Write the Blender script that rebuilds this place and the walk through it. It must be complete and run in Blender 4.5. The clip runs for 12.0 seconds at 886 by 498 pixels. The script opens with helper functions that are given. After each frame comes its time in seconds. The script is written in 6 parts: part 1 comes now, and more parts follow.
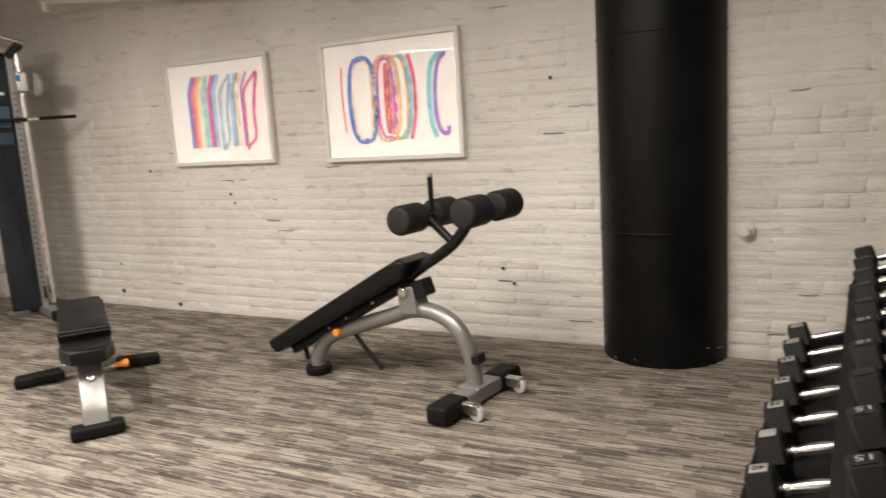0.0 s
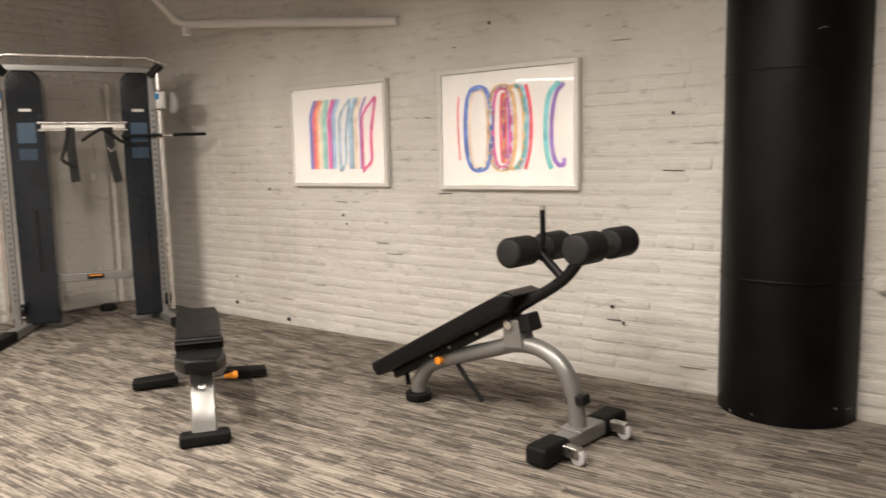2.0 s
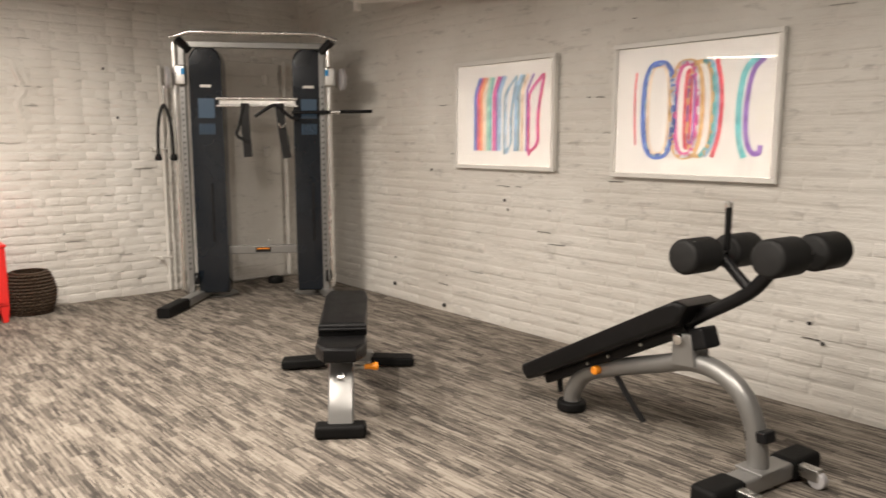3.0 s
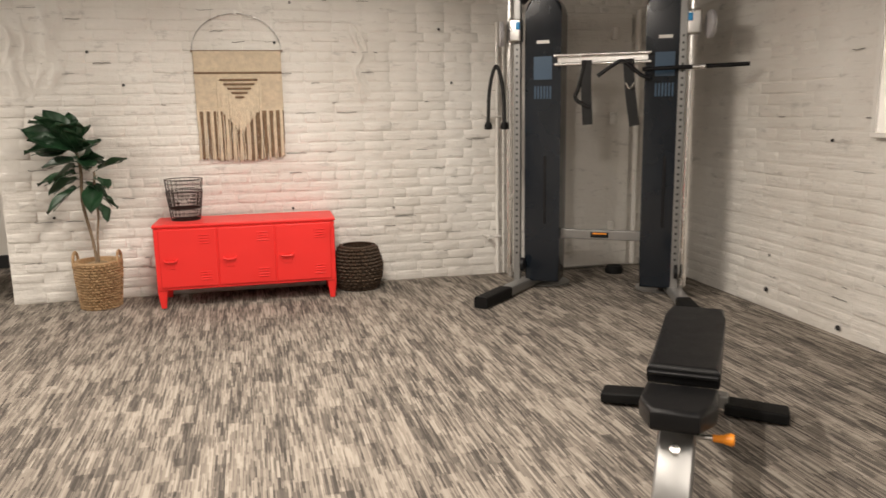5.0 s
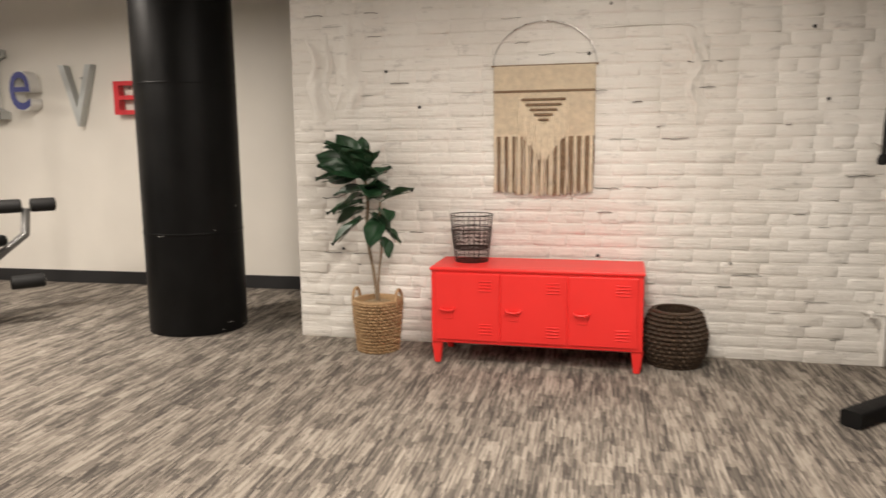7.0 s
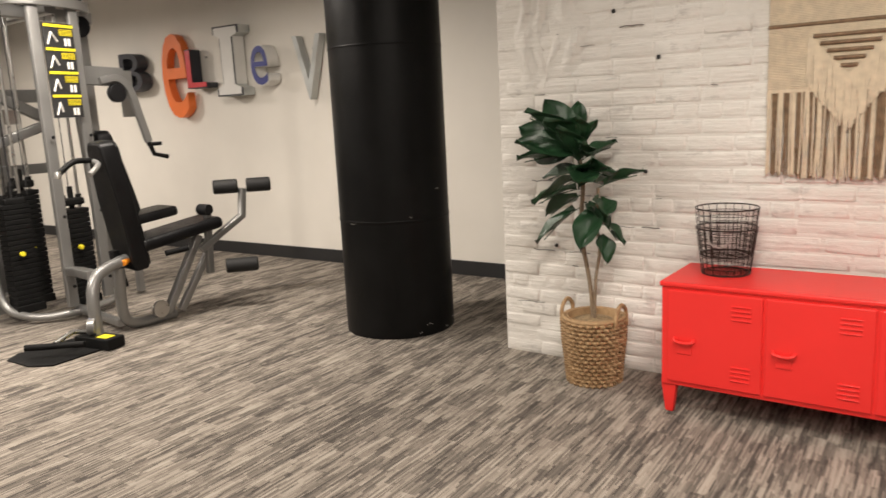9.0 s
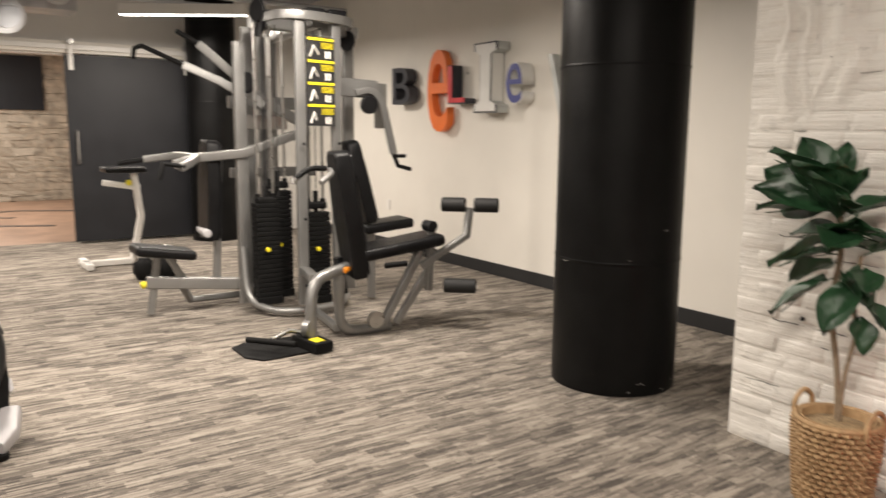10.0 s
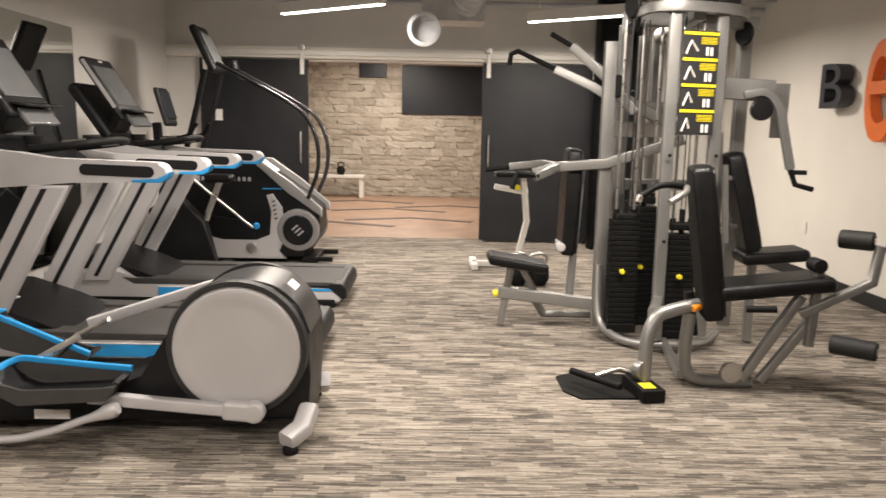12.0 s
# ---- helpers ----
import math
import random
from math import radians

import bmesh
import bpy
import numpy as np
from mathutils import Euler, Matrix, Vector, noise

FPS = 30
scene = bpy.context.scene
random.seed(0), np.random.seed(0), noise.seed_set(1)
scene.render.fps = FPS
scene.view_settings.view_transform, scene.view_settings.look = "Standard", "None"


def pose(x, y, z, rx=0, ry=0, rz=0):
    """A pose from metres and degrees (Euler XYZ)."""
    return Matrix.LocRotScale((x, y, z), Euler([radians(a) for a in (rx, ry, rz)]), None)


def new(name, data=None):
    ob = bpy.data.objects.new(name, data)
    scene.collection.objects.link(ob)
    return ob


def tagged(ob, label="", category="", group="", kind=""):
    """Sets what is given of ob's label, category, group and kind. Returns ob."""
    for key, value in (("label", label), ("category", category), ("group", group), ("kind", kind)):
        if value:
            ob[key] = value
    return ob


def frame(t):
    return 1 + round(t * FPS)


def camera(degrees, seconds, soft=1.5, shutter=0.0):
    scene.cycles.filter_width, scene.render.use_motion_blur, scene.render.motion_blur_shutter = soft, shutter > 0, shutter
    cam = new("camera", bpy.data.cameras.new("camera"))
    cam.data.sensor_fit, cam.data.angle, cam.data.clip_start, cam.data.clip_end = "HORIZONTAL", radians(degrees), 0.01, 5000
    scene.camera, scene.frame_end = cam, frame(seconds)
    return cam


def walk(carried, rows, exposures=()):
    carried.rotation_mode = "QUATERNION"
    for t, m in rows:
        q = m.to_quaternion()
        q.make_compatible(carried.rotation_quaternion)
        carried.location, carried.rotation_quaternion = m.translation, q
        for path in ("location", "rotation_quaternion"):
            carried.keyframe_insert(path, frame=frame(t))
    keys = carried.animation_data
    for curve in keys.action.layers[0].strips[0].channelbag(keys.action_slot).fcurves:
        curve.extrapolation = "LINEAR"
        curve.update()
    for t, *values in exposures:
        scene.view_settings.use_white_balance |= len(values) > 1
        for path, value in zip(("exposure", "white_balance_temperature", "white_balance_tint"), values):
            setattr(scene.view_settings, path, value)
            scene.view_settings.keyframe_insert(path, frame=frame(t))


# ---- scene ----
cam = camera(61.3, 12.0, 1.5, 0.35)
METRES, EYE, TILT, LEAN, TURN = 5.42, 1.337, 0.0, 0.0, 27.3
ROWS = [
    (0.0, 0.0, 0.0, 0.0, -0.58, -9.33, 3.51),
    (0.5, 0.0019, -0.0048, 0.0015, -6.63, -10.5, 1.34),
    (1.0, 0.0023, -0.0052, 0.0016, -8.4, -10.81, 0.68),
    (1.5, -0.0026, -0.0035, 0.0024, -2.11, -7.8, 0.09),
    (2.0, -0.0056, 0.0092, 0.0042, 7.71, -7.03, 1.24),
    (2.5, -0.003, 0.0436, 0.0061, 13.72, -6.99, 0.49),
    (3.0, -0.0062, 0.0796, 0.0056, 21.17, -8.35, -0.06),
    (5.0, -0.0985, 0.2605, -0.0002, 48.18, -10.51, 0.95),
    (5.5, -0.1343, 0.3033, 0.0021, 51.92, -9.63, 1.93),
    (6.0, -0.1673, 0.3442, -0.0008, 55.78, -9.45, 2.06),
    (6.5, -0.2062, 0.3849, 0.0029, 64.98, -9.31, 0.46),
    (7.0, -0.2518, 0.4071, 0.0026, 74.7, -8.43, 0.68),
    (9.0, -0.4479, 0.5084, 0.005, 96.61, -10.66, 2.83),
    (9.5, -0.4981, 0.534, 0.0039, 105.61, -10.02, 1.07),
    (10.0, -0.5403, 0.5528, 0.0092, 118.47, -8.82, -0.48),
    (10.5, -0.5964, 0.5489, 0.0108, 127.92, -7.33, -0.66),
    (11.0, -0.6358, 0.5509, 0.0111, 136.55, -7.44, -0.79),
    (11.5, -0.672, 0.5603, 0.0138, 145.56, -8.74, -1.83),
    (12.0, -0.6942, 0.5525, 0.0165, 151.74, -9.0, -1.11),
]
walk(cam, [(t, pose(0, 0, EYE, TILT, LEAN, TURN) @ pose(METRES * x, METRES * y, METRES * z, 90 + pitch, roll, yaw)) for t, x, y, z, yaw, pitch, roll in ROWS],
     [(0.0, 0.22), (1.0, 0.28), (2.5, 0.15), (5.0, 0.02), (9.0, 0.02), (11.0, 0.2), (12.0, 0.1)])

# ---- light ----
world = bpy.data.worlds.new("world")
scene.world = world
world.use_nodes = True
world.node_tree.nodes["Background"].inputs[0].default_value = (0.9, 0.85, 0.8, 1)
world.node_tree.nodes["Background"].inputs[1].default_value = 0.02
LAMP_POWER = 88.0
LAMP_COLOUR = (1.0, 0.895, 0.79)


# ---- materials ----
def mat(name, colour, rough=0.5, metal=0.0, var=0.15, scale=8.0, bump=0.1, fine=120.0, spec=0.5, coat=0.0):
    """Principled material with colour variation at two scales and a fine relief."""
    m = bpy.data.materials.new(name)
    m.use_nodes = True
    nt = m.node_tree
    b = nt.nodes["Principled BSDF"]
    b.inputs["Metallic"].default_value = metal
    b.inputs["Specular IOR Level"].default_value = spec
    b.inputs["Coat Weight"].default_value = coat
    tc = nt.nodes.new("ShaderNodeTexCoord")
    n1 = nt.nodes.new("ShaderNodeTexNoise")
    n1.inputs["Scale"].default_value, n1.inputs["Detail"].default_value = scale, 6
    n2 = nt.nodes.new("ShaderNodeTexNoise")
    n2.inputs["Scale"].default_value, n2.inputs["Detail"].default_value = fine, 3
    nt.links.new(tc.outputs["Object"], n1.inputs["Vector"])
    nt.links.new(tc.outputs["Object"], n2.inputs["Vector"])
    ramp = nt.nodes.new("ShaderNodeValToRGB")
    c = colour
    ramp.color_ramp.elements[0].position, ramp.color_ramp.elements[1].position = 0.3, 0.7
    ramp.color_ramp.elements[0].color = (*[v * (1 - var) for v in c], 1)
    ramp.color_ramp.elements[1].color = (*[min(1, v * (1 + var)) for v in c], 1)
    nt.links.new(n1.outputs["Fac"], ramp.inputs["Fac"])
    nt.links.new(ramp.outputs["Color"], b.inputs["Base Color"])
    mr = nt.nodes.new("ShaderNodeMapRange")
    mr.inputs["To Min"].default_value, mr.inputs["To Max"].default_value = max(0.02, rough - 0.1), min(1, rough + 0.1)
    nt.links.new(n1.outputs["Fac"], mr.inputs["Value"])
    nt.links.new(mr.outputs["Result"], b.inputs["Roughness"])
    if bump:
        bp = nt.nodes.new("ShaderNodeBump")
        bp.inputs["Strength"].default_value, bp.inputs["Distance"].default_value = bump, 0.004
        nt.links.new(n2.outputs["Fac"], bp.inputs["Height"])
        nt.links.new(bp.outputs["Normal"], b.inputs["Normal"])
    return m


def plain(name, colour, rough=0.5, metal=0.0):
    return mat(name, colour, rough, metal, var=0.05, bump=0.03)


def glow(name, colour, strength):
    m = bpy.data.materials.new(name)
    m.use_nodes = True
    b = m.node_tree.nodes["Principled BSDF"]
    b.inputs["Base Color"].default_value = (*colour, 1)
    b.inputs["Emission Color"].default_value = (*colour, 1)
    b.inputs["Emission Strength"].default_value = strength
    return m


def carpet_material():
    """Loop carpet of short woven streaks that run along x, in greys and beiges."""
    m = bpy.data.materials.new("streaked_carpet")
    m.use_nodes = True
    nt = m.node_tree
    b = nt.nodes["Principled BSDF"]
    b.inputs["Roughness"].default_value = 0.95
    b.inputs["Specular IOR Level"].default_value = 0.15
    tc = nt.nodes.new("ShaderNodeTexCoord")
    sep = nt.nodes.new("ShaderNodeSeparateXYZ")
    nt.links.new(tc.outputs["Object"], sep.inputs[0])

    def op(kind, a, c=None):
        n = nt.nodes.new("ShaderNodeMath")
        n.operation = kind
        for i, v in enumerate((a, c)):
            if v is None:
                continue
            if isinstance(v, (int, float)):
                n.inputs[i].default_value = v
            else:
                nt.links.new(v, n.inputs[i])
        return n.outputs[0]

    def cells(width, length, seed):
        row = op("FLOOR", op("DIVIDE", sep.outputs["Y"], width))
        w1 = nt.nodes.new("ShaderNodeTexWhiteNoise")
        w1.noise_dimensions = "1D"
        nt.links.new(op("ADD", row, seed), w1.inputs["W"])
        col = op("FLOOR", op("ADD", op("DIVIDE", sep.outputs["X"], length), op("MULTIPLY", w1.outputs["Value"], 7.0)))
        comb = nt.nodes.new("ShaderNodeCombineXYZ")
        nt.links.new(row, comb.inputs[0])
        nt.links.new(col, comb.inputs[1])
        comb.inputs[2].default_value = seed
        w2 = nt.nodes.new("ShaderNodeTexWhiteNoise")
        w2.noise_dimensions = "3D"
        nt.links.new(comb.outputs[0], w2.inputs["Vector"])
        return w2.outputs["Value"]

    a = cells(0.0105, 0.14, 3.3)
    c = cells(0.050, 0.21, 11.7)
    d = cells(0.006, 0.09, 23.1)
    big = nt.nodes.new("ShaderNodeTexNoise")
    big.inputs["Scale"].default_value = 0.9
    nt.links.new(tc.outputs["Object"], big.inputs["Vector"])
    v = op("ADD", op("ADD", op("MULTIPLY", a, 0.38), op("MULTIPLY", c, 0.30)), op("MULTIPLY", d, 0.32))
    v = op("ADD", v, op("MULTIPLY", op("SUBTRACT", big.outputs["Fac"], 0.5), 0.12))
    ramp = nt.nodes.new("ShaderNodeValToRGB")
    e = ramp.color_ramp.elements
    e[0].position, e[0].color = 0.18, (0.078, 0.070, 0.062, 1)
    e[1].position, e[1].color = 0.85, (0.43, 0.385, 0.33, 1)
    k = e.new(0.42)
    k.color = (0.175, 0.153, 0.132, 1)
    k = e.new(0.62)
    k.color = (0.31, 0.273, 0.23, 1)
    nt.links.new(v, ramp.inputs["Fac"])
    nt.links.new(ramp.outputs["Color"], b.inputs["Base Color"])
    # rows of yarn loops
    loops = op("MULTIPLY", op("SINE", op("MULTIPLY", sep.outputs["Y"], 1100.0)), op("SINE", op("MULTIPLY", sep.outputs["X"], 700.0)))
    bp = nt.nodes.new("ShaderNodeBump")
    bp.inputs["Strength"].default_value, bp.inputs["Distance"].default_value = 0.5, 0.003
    nt.links.new(op("ADD", loops, op("MULTIPLY", v, 2.0)), bp.inputs["Height"])
    nt.links.new(bp.outputs["Normal"], b.inputs["Normal"])
    return m


def brick_paint_material():
    """Thick off-white paint over brick: lumps, drips, chips that bare the grey brick."""
    m = bpy.data.materials.new("white_painted_brick")
    m.use_nodes = True
    nt = m.node_tree
    b = nt.nodes["Principled BSDF"]
    b.inputs["Roughness"].default_value = 0.62
    geo = nt.nodes.new("ShaderNodeNewGeometry")
    big = nt.nodes.new("ShaderNodeTexNoise")
    big.inputs["Scale"].default_value, big.inputs["Detail"].default_value = 1.3, 8
    lump = nt.nodes.new("ShaderNodeTexNoise")
    lump.inputs["Scale"].default_value, lump.inputs["Detail"].default_value = 22, 6
    chip = nt.nodes.new("ShaderNodeTexNoise")
    chip.inputs["Scale"].default_value, chip.inputs["Detail"].default_value = 5.5, 10
    chip.inputs["Roughness"].default_value = 0.72
    stretch = nt.nodes.new("ShaderNodeMapping")
    stretch.inputs["Scale"].default_value = (1, 1, 3.2)
    nt.links.new(geo.outputs["Position"], stretch.inputs["Vector"])
    for n in (big, lump):
        nt.links.new(geo.outputs["Position"], n.inputs["Vector"])
    nt.links.new(stretch.outputs[0], chip.inputs["Vector"])
    base = nt.nodes.new("ShaderNodeValToRGB")
    base.color_ramp.elements[0].position, base.color_ramp.elements[1].position = 0.3, 0.68
    base.color_ramp.elements[0].color = (0.66, 0.63, 0.58, 1)
    base.color_ramp.elements[1].color = (0.82, 0.80, 0.755, 1)
    nt.links.new(big.outputs["Fac"], base.inputs["Fac"])
    ramp = nt.nodes.new("ShaderNodeValToRGB")
    ramp.color_ramp.elements[0].position, ramp.color_ramp.elements[0].color = 0.57, (0, 0, 0, 1)
    ramp.color_ramp.elements[1].position, ramp.color_ramp.elements[1].color = 0.66, (0.6, 0.55, 0.55, 1)
    nt.links.new(chip.outputs["Fac"], ramp.inputs["Fac"])
    mix = nt.nodes.new("ShaderNodeMixRGB")
    mix.inputs[2].default_value = (0.42, 0.40, 0.375, 1)
    nt.links.new(ramp.outputs["Color"], mix.inputs[0])
    nt.links.new(base.outputs["Color"], mix.inputs[1])
    nt.links.new(mix.outputs[0], b.inputs["Base Color"])
    bp = nt.nodes.new("ShaderNodeBump")
    bp.inputs["Strength"].default_value, bp.inputs["Distance"].default_value = 0.7, 0.011
    add = nt.nodes.new("ShaderNodeMath")
    add.operation = "ADD"
    comb = nt.nodes.new("ShaderNodeTexNoise")
    comb.inputs["Scale"].default_value, comb.inputs["Detail"].default_value = 1.0, 3
    comb_map = nt.nodes.new("ShaderNodeMapping")
    comb_map.inputs["Scale"].default_value = (3.5, 3.5, 75)
    nt.links.new(geo.outputs["Position"], comb_map.inputs["Vector"])
    nt.links.new(comb_map.outputs[0], comb.inputs["Vector"])
    sum_comb = nt.nodes.new("ShaderNodeMath")
    sum_comb.operation = "MULTIPLY_ADD"
    sum_comb.inputs[1].default_value = 0.6
    nt.links.new(comb.outputs["Fac"], sum_comb.inputs[0])
    nt.links.new(lump.outputs["Fac"], sum_comb.inputs[2])
    nt.links.new(sum_comb.outputs[0], add.inputs[0])
    nt.links.new(chip.outputs["Fac"], add.inputs[1])
    nt.links.new(add.outputs[0], bp.inputs["Height"])
    nt.links.new(bp.outputs["Normal"], b.inputs["Normal"])
    return m


def weave_material(name, dark, light, scale):
    """Woven strands with lighter and darker twists."""
    m = mat(name, light, 0.75, 0, 0.3, 30, 0.4, 90)
    nt = m.node_tree
    info = nt.nodes.new("ShaderNodeNewGeometry")
    ramp = nt.nodes.new("ShaderNodeValToRGB")
    ramp.color_ramp.elements[0].position, ramp.color_ramp.elements[1].position = 0.32, 0.68
    ramp.color_ramp.elements[0].color, ramp.color_ramp.elements[1].color = (*dark, 1), (*light, 1)
    blend = nt.nodes.new("ShaderNodeMath")
    blend.operation = "MULTIPLY_ADD"
    blend.inputs[1].default_value = 0.35
    fleck = nt.nodes.new("ShaderNodeTexNoise")
    fleck.inputs["Scale"].default_value, fleck.inputs["Detail"].default_value = scale, 2
    low = nt.nodes.new("ShaderNodeMath")
    low.operation = "MULTIPLY"
    low.inputs[1].default_value = 0.66
    nt.links.new(nt.nodes.new("ShaderNodeTexCoord").outputs["Object"], fleck.inputs["Vector"])
    nt.links.new(fleck.outputs["Fac"], low.inputs[0])
    nt.links.new(info.outputs["Random Per Island"], blend.inputs[0])
    nt.links.new(low.outputs[0], blend.inputs[2])
    nt.links.new(blend.outputs[0], ramp.inputs["Fac"])
    nt.links.new(ramp.outputs["Color"], nt.nodes["Principled BSDF"].inputs["Base Color"])
    return m


CARPET = carpet_material()
BRICK = brick_paint_material()
WALL = mat("cream_wall_paint", (0.80, 0.765, 0.70), 0.6, 0, 0.03, 2, 0.15, 260)
GREY_WALL = mat("grey_white_wall_paint", (0.72, 0.70, 0.665), 0.6, 0, 0.04, 2, 0.15, 260)
CEIL = mat("grey_ceiling_paint", (0.45, 0.46, 0.48), 0.8, 0, 0.12, 2, 0.3, 60)
BASE = plain("black_rubber_base", (0.02, 0.02, 0.021), 0.5)
COLUMN = mat("black_column_paint", (0.0045, 0.0045, 0.0046), 0.42, 0, 0.35, 5, 0.25, 30, 0.16)
SCUFF = mat("pale_scuff", (0.30, 0.29, 0.27), 0.7)
RED = mat("red_enamel", (0.80, 0.028, 0.024), 0.42, 0, 0.04, 3, 0.02, 300)
REDSLOT = plain("dark_red_slot", (0.30, 0.012, 0.010), 0.6)
VINYL = mat("black_vinyl", (0.007, 0.007, 0.0075), 0.38, 0, 0.2, 12, 0.25, 320, 0.22)
FOAM = mat("black_foam", (0.011, 0.011, 0.011), 0.6, 0, 0.2, 20, 0.3, 400, 0.35)
RUBBER = mat("black_rubber", (0.006, 0.006, 0.006), 0.62, 0, 0.25, 14, 0.25, 200, 0.18)
PLASTIC = mat("dark_grey_plastic", (0.009, 0.009, 0.010), 0.42, 0, 0.12, 10, 0.12, 300, 0.25)
SILVER = mat("silver_grey_powder_coat", (0.29, 0.288, 0.28), 0.36, 0.6, 0.06, 6, 0.06, 500)
LIGHTPLASTIC = mat("pale_grey_plastic", (0.52, 0.51, 0.52), 0.42, 0.15, 0.05, 4, 0.05, 300)
CHROME = mat("chrome", (0.88, 0.87, 0.85), 0.24, 1.0, 0.05, 20, 0.02, 300)
STEEL = mat("brushed_steel", (0.55, 0.54, 0.52), 0.3, 1.0, 0.08, 20, 0.04, 300)
ORANGE = plain("orange_plastic", (0.90, 0.30, 0.02), 0.4)
YELLOW = plain("yellow_plastic", (0.85, 0.72, 0.03), 0.4)
BLUE = plain("bright_blue_plastic", (0.02, 0.30, 0.68), 0.4)
NAVY = mat("smoked_navy_panel", (0.009, 0.013, 0.019), 0.16, 0, 0.15, 3, 0.02, 200)
SCREENBLUE = plain("pale_blue_decal", (0.035, 0.08, 0.14), 0.4)
BLACKPAINT = mat("black_door_laminate", (0.013, 0.0135, 0.016), 0.5, 0, 0.15, 4, 0.08, 200, 0.35)
STONEMORTAR = mat("stone_mortar", (0.46, 0.42, 0.36), 0.9, 0, 0.25, 6, 0.5, 60)
STONE = mat("pale_rubble_stone", (0.44, 0.39, 0.32), 0.85, 0, 0.35, 7, 0.6, 40)
WHITE = mat("white_satin_paint", (0.80, 0.78, 0.74), 0.4, 0, 0.03, 5, 0.03, 300)
PAPER = mat("warm_white_mat_board", (0.82, 0.79, 0.75), 0.8, 0, 0.02, 5, 0.05, 300)
WICKER = weave_material("tan_wicker", (0.27, 0.165, 0.08), (0.46, 0.31, 0.165), 40)
DARKWICKER = weave_material("dark_brown_wicker", (0.045, 0.028, 0.017), (0.075, 0.047, 0.028), 40)
COTTON = mat("cream_cotton", (0.72, 0.62, 0.47), 0.9, 0, 0.1, 30, 0.7, 350)
TAUPE = mat("taupe_yarn", (0.23, 0.155, 0.095), 0.9, 0, 0.3, 40, 0.7, 300)
WIRE = plain("dark_bronze_wire", (0.035, 0.028, 0.024), 0.45, 0.6)
LEAF = mat("dark_green_leaf", (0.016, 0.050, 0.021), 0.36, 0, 0.4, 9, 0.25, 60)
BARK = mat("grey_brown_bark", (0.24, 0.18, 0.12), 0.85, 0, 0.3, 40, 0.5, 90)
SOIL = mat("dried_moss", (0.28, 0.20, 0.11), 0.95, 0, 0.4, 60, 0.8, 120)
GRIP = mat("glossy_black_grip", (0.015, 0.015, 0.016), 0.2, 0, 0.1, 8, 0.02, 200)
BELT = mat("dark_grey_tread", (0.045, 0.043, 0.042), 0.6, 0, 0.15, 20, 0.3, 260)
CONSOLE = mat("grey_console_glass", (0.16, 0.165, 0.17), 0.2, 0, 0.1, 4, 0)
SHELL = mat("dark_satin_shell", (0.05, 0.049, 0.05), 0.3, 0.2, 0.06, 5, 0.05, 300)
MIDGREY = mat("mid_grey_shell", (0.30, 0.295, 0.295), 0.35, 0.3, 0.06, 5, 0.05, 300)
LAMP_GLOW = glow("led_diffuser", (1.0, 0.93, 0.84), 9.0)
DARKSCREEN = mat("dark_screen", (0.006, 0.008, 0.013), 0.4, 0, 0.1, 3, 0)
MIRROR = bpy.data.materials.new("mirror_silver")
MIRROR.use_nodes = True
MIRROR.node_tree.nodes["Principled BSDF"].inputs["Metallic"].default_value = 1.0
MIRROR.node_tree.nodes["Principled BSDF"].inputs["Roughness"].default_value = 0.01
MIRROR.node_tree.nodes["Principled BSDF"].inputs["Base Color"].default_value = (0.88, 0.9, 0.88, 1)
GLASS = bpy.data.materials.new("clear_glass")
GLASS.use_nodes = True
GLASS.node_tree.nodes["Principled BSDF"].inputs["Transmission Weight"].default_value = 1.0
GLASS.node_tree.nodes["Principled BSDF"].inputs["Roughness"].default_value = 0.0
GLASS.node_tree.nodes["Principled BSDF"].inputs["IOR"].default_value = 1.45


# ---- mesh helpers ----
def thing(name, loc, rz=0, label="", category="", group="", kind=""):
    ob = new(name)
    ob.empty_display_size = 0.1
    ob.matrix_basis = pose(*loc, 0, 0, rz)
    return tagged(ob, label, category, group, kind)


def part(name, bm, material, parent=None, label="", at=None, smooth=True):
    """Links bm as one mesh object under parent. at: the thing's base, when bm is in world coordinates."""
    me = bpy.data.meshes.new(name)
    bmesh.ops.recalc_face_normals(bm, faces=bm.faces)
    bm.to_mesh(me)
    bm.free()
    me.materials.append(material)
    if smooth:
        me.shade_smooth()
        me.set_sharp_from_angle(angle=radians(50))
    ob = new(name, me)
    if smooth:
        ob.modifiers.new("even_normals", "WEIGHTED_NORMAL").keep_sharp = True
    if parent:
        ob.parent = parent
        if at is not None:
            ob.location = -Vector(at)
    return tagged(ob, label)


def solo(name, bm, material, label, category, kind="", smooth=True):
    return tagged(part(name, bm, material, None, label, smooth=smooth), label, category, "", kind)


def box(c, s, bevel=0.0, rot=(0, 0, 0), bm=None, seg=2, taper=None):
    """A box at centre c of size s with rounded edges. taper: scale of the top in x and y."""
    out = bm or bmesh.new()
    b = bmesh.new()
    bmesh.ops.create_cube(b, size=1)
    for v in b.verts:
        k = taper if taper and v.co.z > 0 else (1, 1)
        v.co = Vector((v.co.x * s[0] * k[0], v.co.y * s[1] * k[1], v.co.z * s[2]))
    if bevel:
        bmesh.ops.bevel(b, geom=b.edges[:], offset=bevel, segments=seg, affect="EDGES", profile=0.5)
    b.transform(pose(*c, *rot))
    merge(b, out)
    return out


